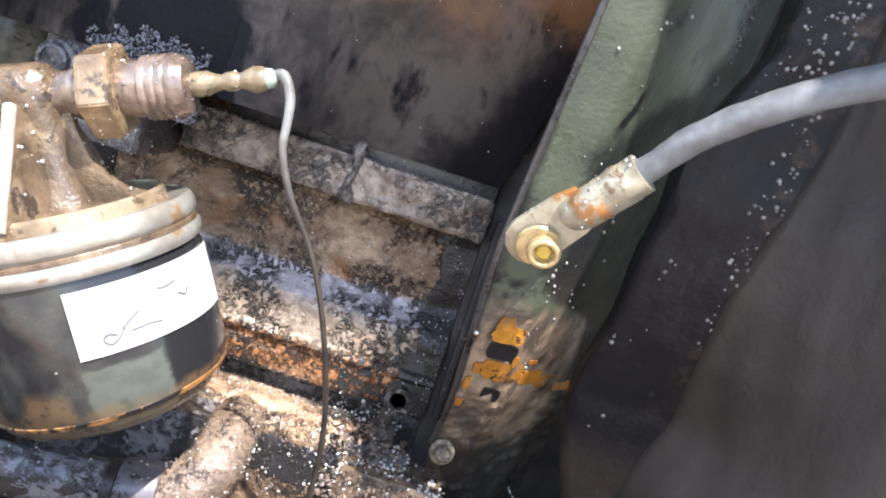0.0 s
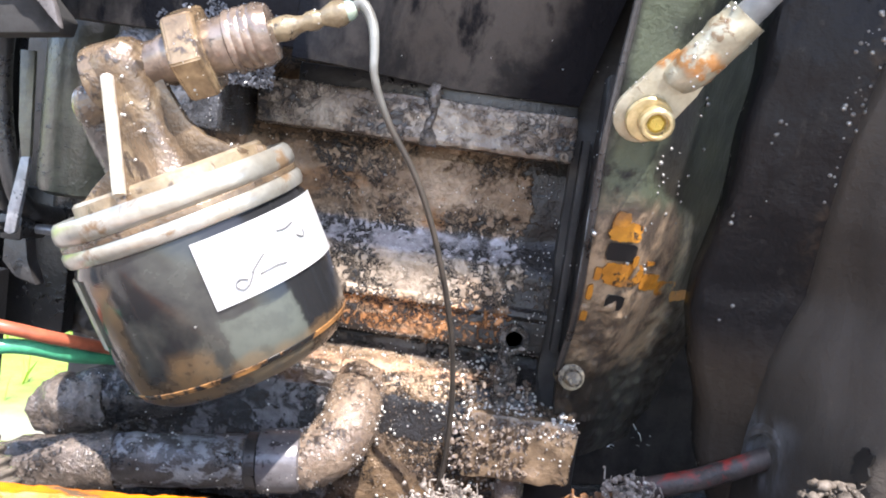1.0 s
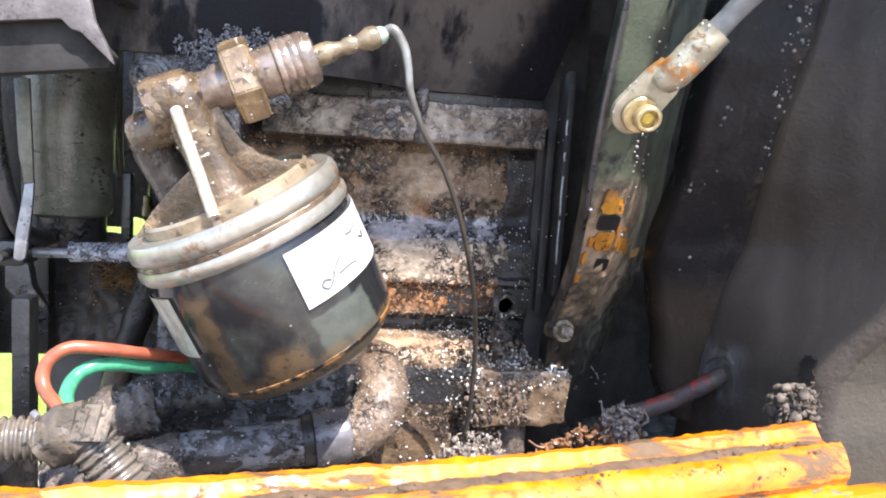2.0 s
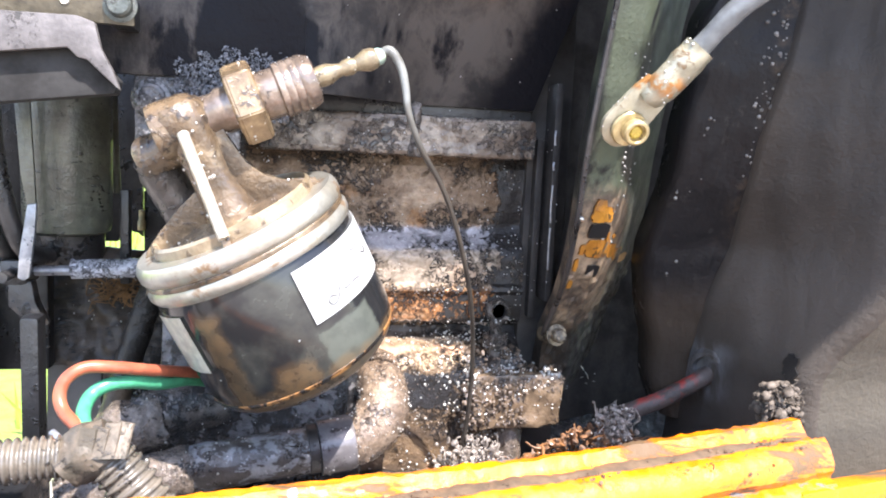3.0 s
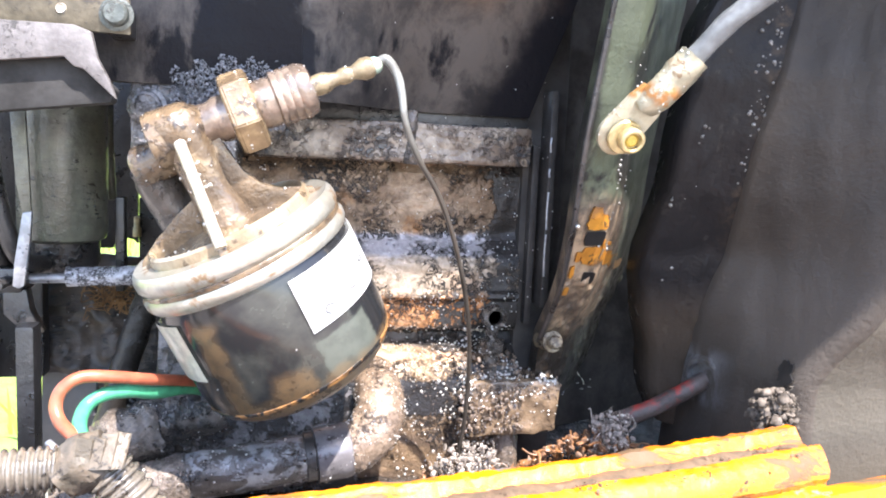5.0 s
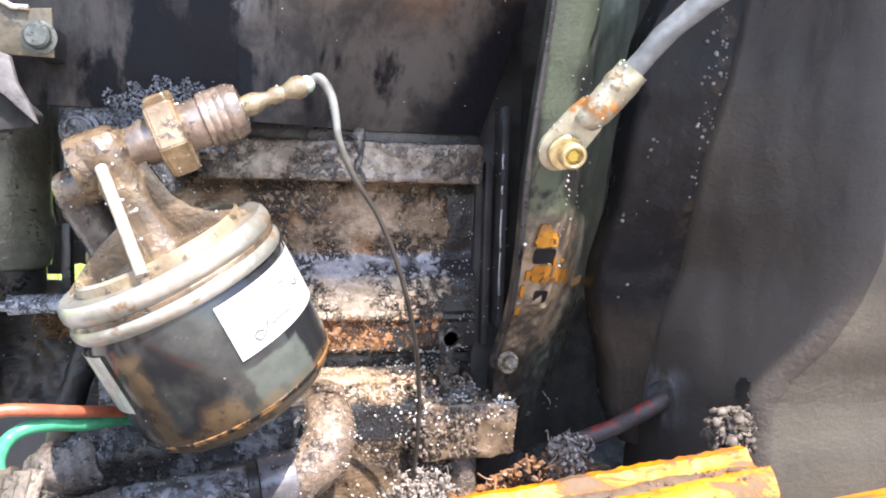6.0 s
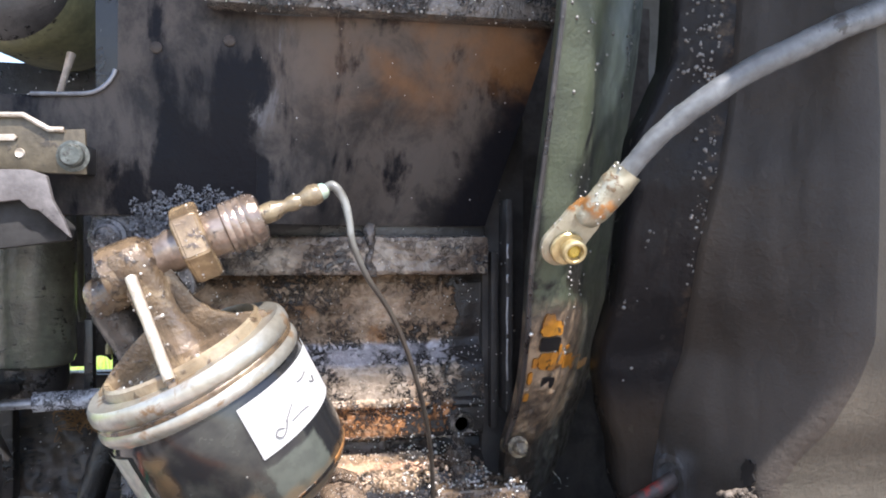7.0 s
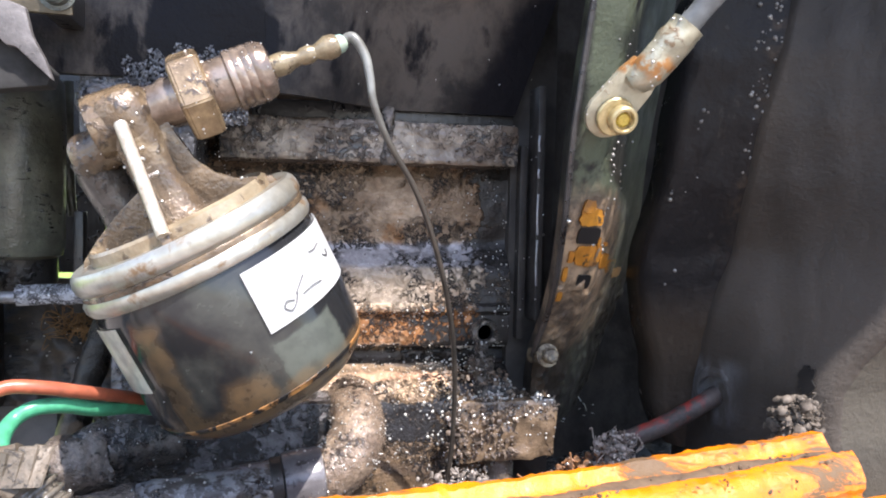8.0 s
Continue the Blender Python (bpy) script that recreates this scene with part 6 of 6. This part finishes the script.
# ---- debris, grit and oil beads ----
def build_debris(on):
    thing("red_hose", roughen(tube([(0.070, 0.352, 0.700), (0.0813, 0.354, 0.7085), (0.1095, 0.3520, 0.7200), (0.1340, 0.3510, 0.7330), (0.1480, 0.3565, 0.7395)], 0.0052, 16, 10), 0.0004, 140, 1.0), M["red_hose"], "dirty red hose entering the shroud grommet", "hose")
    rng = random.Random(11)
    for (x, y, z), r, n, label in (((0.078, 0.345, 0.706), (0.012, 0.010, 0.014), 560, "pale fluffy debris clump at the hose end"),
                                   ((0.138, 0.282, 0.737), (0.0115, 0.008, 0.016), 460, "pale fluffy debris clump by the shroud"),
                                   ((-0.006, 0.350, 0.684), (0.020, 0.014, 0.018), 700, "oily debris clump round the wire end"),
                                   ((-0.200, 0.222, 0.700), (0.016, 0.010, 0.016), 420, "oily debris clump under the conduit")):
        heap = Heap()
        low = 0.668 if x > -0.15 else 0.660
        for _ in range(n):
            q = Vector((x + max(-r[0], min(r[0], rng.gauss(0, r[0] * 0.45))), y + rng.gauss(0, r[1] * 0.45), z + max(-r[2], min(r[2] * 0.8, rng.gauss(0, r[2] * 0.42)))))
            q.z = max(q.z, low + rng.uniform(0, 0.004))
            if rng.random() < (0.06 if x > 0.12 else 0.18):
                e = q + Vector((rng.gauss(0, 1), rng.gauss(0, 1), rng.gauss(0.3, 1))).normalized() * rng.uniform(0.003, 0.008)
                heap.rod([q, (q + e) / 2 + Vector((rng.gauss(0, 0.0016), rng.gauss(0, 0.001), rng.gauss(0, 0.0016))), e], rng.uniform(0.0002, 0.0005), 5, 3)
            else:
                lump(heap, q, rng.choice((0.0006, 0.0010, 0.0016) if x > 0.12 else (0.0005, 0.0008, 0.0012, 0.0018)) * rng.uniform(0.8, 1.2), rng, 2, rng.uniform(0.3, 0.9))
        if x > 0.12:
            for _ in range(90):
                q = Vector((x + max(-0.010, min(0.010, rng.gauss(0, 0.0060))), y + rng.gauss(0, 0.004), z + rng.uniform(-0.030, 0.0125)))
                q.x += 0.5 * (z - q.z) * rng.uniform(-0.6, 0.6)
                lump(heap, q, rng.uniform(0.0012, 0.0030), rng, 2)
            for _ in range(10):
                o = Vector((x + rng.uniform(-0.006, 0.006), y + rng.uniform(-0.004, 0.004), z + rng.uniform(-0.012, 0.008)))
                r, a0, turn = rng.uniform(0.0018, 0.0034), rng.uniform(0, 6.3), rng.uniform(2.0, 4.5)
                m = Euler((rng.gauss(0, 0.5), rng.gauss(0, 0.7), rng.uniform(-0.6, 0.6))).to_matrix()
                heap.rod([o + m @ Vector((r * math.cos(a0 + turn * q), 0.0012 * q, r * 1.3 * math.sin(a0 + turn * q))) + Vector([rng.gauss(0, 0.0005) for _ in range(3)]) for q in steps(0, 1, 6)], rng.uniform(0.0006, 0.0014), 7, 3)
        thing("debris_clump", heap.mesh(), M["fluff" if x > 0.12 else "ash"], label, "debris", "debris clumps", "stuff")
    # rusty crumbs and root fibres heaped behind the rail
    heap = Heap()

    def mound(x, y):
        return 0.669 + (0.031 * math.exp(-((x - 0.052) / 0.030) ** 2) + 0.026 * math.exp(-((x - 0.085) / 0.022) ** 2)) * math.exp(-((y - 0.345) / 0.028) ** 2)
    for _ in range(1700):
        x, y = rng.uniform(-0.03, 0.115), rng.uniform(0.27, 0.39)
        lump(heap, (x, y, mound(x, y) + rng.uniform(-0.003, 0.002)), rng.choice((0.0008, 0.0014, 0.0024)) * rng.uniform(0.7, 1.3), rng, 1, 0.6)
    for _ in range(60):
        x, y = rng.uniform(0.02, 0.105), rng.uniform(0.30, 0.37)
        q = Vector((x, y, mound(x, y) + 0.002))
        e = q + Vector((rng.gauss(0, 1), rng.gauss(0, 0.6), rng.gauss(0.1, 0.4))).normalized() * rng.uniform(0.004, 0.010)
        heap.rod([q, (q + e) / 2 + Vector((0, 0, rng.gauss(0, 0.0015))), e], rng.uniform(0.0004, 0.0009), 5, 3)
    thing("rust_crumbs", heap.mesh(), M["crumb"], "rusty brown crumbs lying on the pan", "debris", "", "stuff")
    heap = Heap()
    for _ in range(1600):
        x, y = rng.uniform(-0.230, -0.165), rng.uniform(0.40, 0.62)
        lump(heap, (x, y, 0.669 + abs(rng.gauss(0, 0.008)) + 0.75 * max(0, (y - 0.545))), rng.choice((0.0008, 0.0014, 0.0026)) * rng.uniform(0.7, 1.3), rng, 1, 0.5)
    thing("pan_dirt", heap.mesh(), M["lump_black"], "black oily dirt heaped on the pan", "dirt", "", "stuff")
    heap = Heap()
    for _ in range(90):
        q = Vector((rng.gauss(-0.2235, 0.008), 0.500 + rng.gauss(0, 0.002), 0.757 + rng.gauss(0, 0.006)))
        e = q + Vector((rng.gauss(0, 1), rng.gauss(0, 0.15), rng.gauss(0, 1))).normalized() * rng.uniform(0.006, 0.016)
        heap.rod([q, (q + e) / 2 + Vector((rng.gauss(0, 0.004), 0, rng.gauss(0, 0.004))), e], 0.00032, 5, 3)
    thing("dry_nest", heap.mesh(), M["twig"], "tangle of dry brown straw caught on the frame", "straw", "", "stuff")
    # wet grit on the foot and lower block
    heap = Heap()
    for _ in range(260):
        x = rng.uniform(-0.003, 0.056)
        z = 0.7315 - abs(rng.gauss(0, 0.006))
        lump(heap, (x, 0.3715 + rng.uniform(-0.001, 0.001) if z < 0.7285 else rng.uniform(0.372, 0.405), max(z, 0.699)), rng.uniform(0.0003, 0.0010), rng, 1, 0.6)
    for _ in range(480):
        x, z = rng.uniform(-0.125, 0.010), rng.uniform(0.690, 0.736)
        y = 0.3845 if z < 0.708 else 0.387
        lump(heap, (x, y + rng.uniform(-0.0005, 0.001), z), rng.uniform(0.0003, 0.0009), rng, 1, 0.6)
    for _ in range(430):
        x, z = rng.uniform(-0.008, 0.032), rng.uniform(0.700, 0.745)
        lump(heap, (x, rng.uniform(0.369, 0.374) if z < 0.729 else rng.uniform(0.376, 0.398), z), rng.uniform(0.0005, 0.0019), rng, 1, 0.6)
    thing("wet_grit", heap.mesh(), M["grit"], "wet brown grit stuck to the greasy foot", "grit", "", "stuff")
    # oil droplets as pale metal beads whose colour paints in the sun glints
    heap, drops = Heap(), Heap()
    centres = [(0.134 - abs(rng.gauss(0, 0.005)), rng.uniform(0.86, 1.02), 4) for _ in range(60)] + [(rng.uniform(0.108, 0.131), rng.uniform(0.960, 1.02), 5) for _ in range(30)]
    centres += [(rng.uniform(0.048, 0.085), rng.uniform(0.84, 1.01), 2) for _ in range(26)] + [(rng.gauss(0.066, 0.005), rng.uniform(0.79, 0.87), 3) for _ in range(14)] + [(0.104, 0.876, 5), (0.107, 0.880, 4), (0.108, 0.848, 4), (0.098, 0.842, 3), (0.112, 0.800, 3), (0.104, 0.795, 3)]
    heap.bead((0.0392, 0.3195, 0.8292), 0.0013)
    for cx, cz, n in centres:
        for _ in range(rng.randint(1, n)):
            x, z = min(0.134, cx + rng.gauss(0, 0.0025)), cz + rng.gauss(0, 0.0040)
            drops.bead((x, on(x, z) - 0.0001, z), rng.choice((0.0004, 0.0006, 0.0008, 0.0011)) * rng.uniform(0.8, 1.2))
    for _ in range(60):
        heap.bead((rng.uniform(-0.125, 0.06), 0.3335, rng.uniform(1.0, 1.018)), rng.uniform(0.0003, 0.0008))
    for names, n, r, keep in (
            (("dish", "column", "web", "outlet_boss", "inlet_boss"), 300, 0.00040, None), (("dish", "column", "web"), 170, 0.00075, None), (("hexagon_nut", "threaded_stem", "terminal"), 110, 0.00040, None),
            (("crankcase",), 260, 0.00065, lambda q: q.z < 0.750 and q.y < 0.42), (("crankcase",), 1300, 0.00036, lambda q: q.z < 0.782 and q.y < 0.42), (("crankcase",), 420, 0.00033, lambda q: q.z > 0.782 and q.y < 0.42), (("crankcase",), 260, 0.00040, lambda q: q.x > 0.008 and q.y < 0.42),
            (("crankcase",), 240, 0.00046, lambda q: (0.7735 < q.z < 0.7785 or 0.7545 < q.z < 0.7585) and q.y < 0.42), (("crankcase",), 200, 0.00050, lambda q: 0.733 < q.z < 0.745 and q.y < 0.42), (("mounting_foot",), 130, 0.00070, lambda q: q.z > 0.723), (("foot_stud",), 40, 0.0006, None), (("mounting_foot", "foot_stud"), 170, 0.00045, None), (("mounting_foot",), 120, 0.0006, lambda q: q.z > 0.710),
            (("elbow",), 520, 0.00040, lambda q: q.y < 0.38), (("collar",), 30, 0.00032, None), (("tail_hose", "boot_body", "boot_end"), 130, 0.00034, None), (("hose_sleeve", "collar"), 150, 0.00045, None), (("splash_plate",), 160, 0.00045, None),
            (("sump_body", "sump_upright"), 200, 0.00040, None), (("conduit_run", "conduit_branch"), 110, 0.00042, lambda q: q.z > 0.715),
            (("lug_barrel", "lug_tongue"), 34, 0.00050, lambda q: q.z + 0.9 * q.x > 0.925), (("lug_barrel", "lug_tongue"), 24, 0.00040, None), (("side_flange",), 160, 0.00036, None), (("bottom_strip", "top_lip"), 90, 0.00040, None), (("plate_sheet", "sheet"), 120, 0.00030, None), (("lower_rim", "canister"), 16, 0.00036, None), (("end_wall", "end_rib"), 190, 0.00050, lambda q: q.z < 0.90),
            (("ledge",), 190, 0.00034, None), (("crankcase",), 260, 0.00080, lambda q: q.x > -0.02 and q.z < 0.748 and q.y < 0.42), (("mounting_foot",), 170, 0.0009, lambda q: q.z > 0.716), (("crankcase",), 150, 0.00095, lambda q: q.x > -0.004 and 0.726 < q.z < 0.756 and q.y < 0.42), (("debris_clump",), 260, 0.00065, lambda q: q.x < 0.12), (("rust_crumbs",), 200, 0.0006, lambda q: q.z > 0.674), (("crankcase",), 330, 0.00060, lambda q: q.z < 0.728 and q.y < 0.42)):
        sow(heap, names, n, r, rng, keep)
    # curved glint lines of oil at the foot of the housing, made as thin pale rods
    for x, z, dx, dz in ((0.0986, 0.7134, 0.0080, -0.0080), (0.1080, 0.7040, 0.0030, -0.0055), (0.0850, 0.7000, 0.006, -0.001), (0.0900, 0.6930, 0.004, 0.001)):
        pts = [(x + dx * q, 0.454 + 0.23 * (x + dx * q - 0.05) - 0.0016, z + dz * q + 0.0012 * math.sin(3.1 * q)) for q in steps(0, 1, 5)]
        heap.rod(pts, 0.00022, 6, 2)
    # short stray glints on the back wall, also made as rods
    for _ in range(16):
        x, z = rng.uniform(0.062, 0.116), rng.uniform(0.690, 0.742)
        dx, dz = rng.uniform(0.0008, 0.0026), rng.uniform(-0.0012, 0.0004)
        heap.rod([(x + dx * q, 0.454 + 0.23 * (x + dx * q - 0.05) - 0.0016, z + dz * q) for q in steps(0, 1, 3)], rng.uniform(0.00012, 0.00026), 5, 2)
    thing("oil_drops", drops.mesh(), M["oil_drop"], "round oil drops on the engine end housing, in dull metal for blurred glints", "oil", "", "stuff")
    thing("oil_beads", heap.mesh(), M["oil_bead"], "small pale metal beads for oil droplets and their sun glints on the greasy metal", "oil", "", "stuff")


build_ground()
build_bay()
build_rail()
build_engine()
build_panels()
on_housing = build_end_housing()
build_shroud()
tip_at, tip_way = build_filter()
build_wires(tip_at, tip_way)
build_conduit()
build_pipe()
build_cable()
build_left()
build_debris(on_housing)
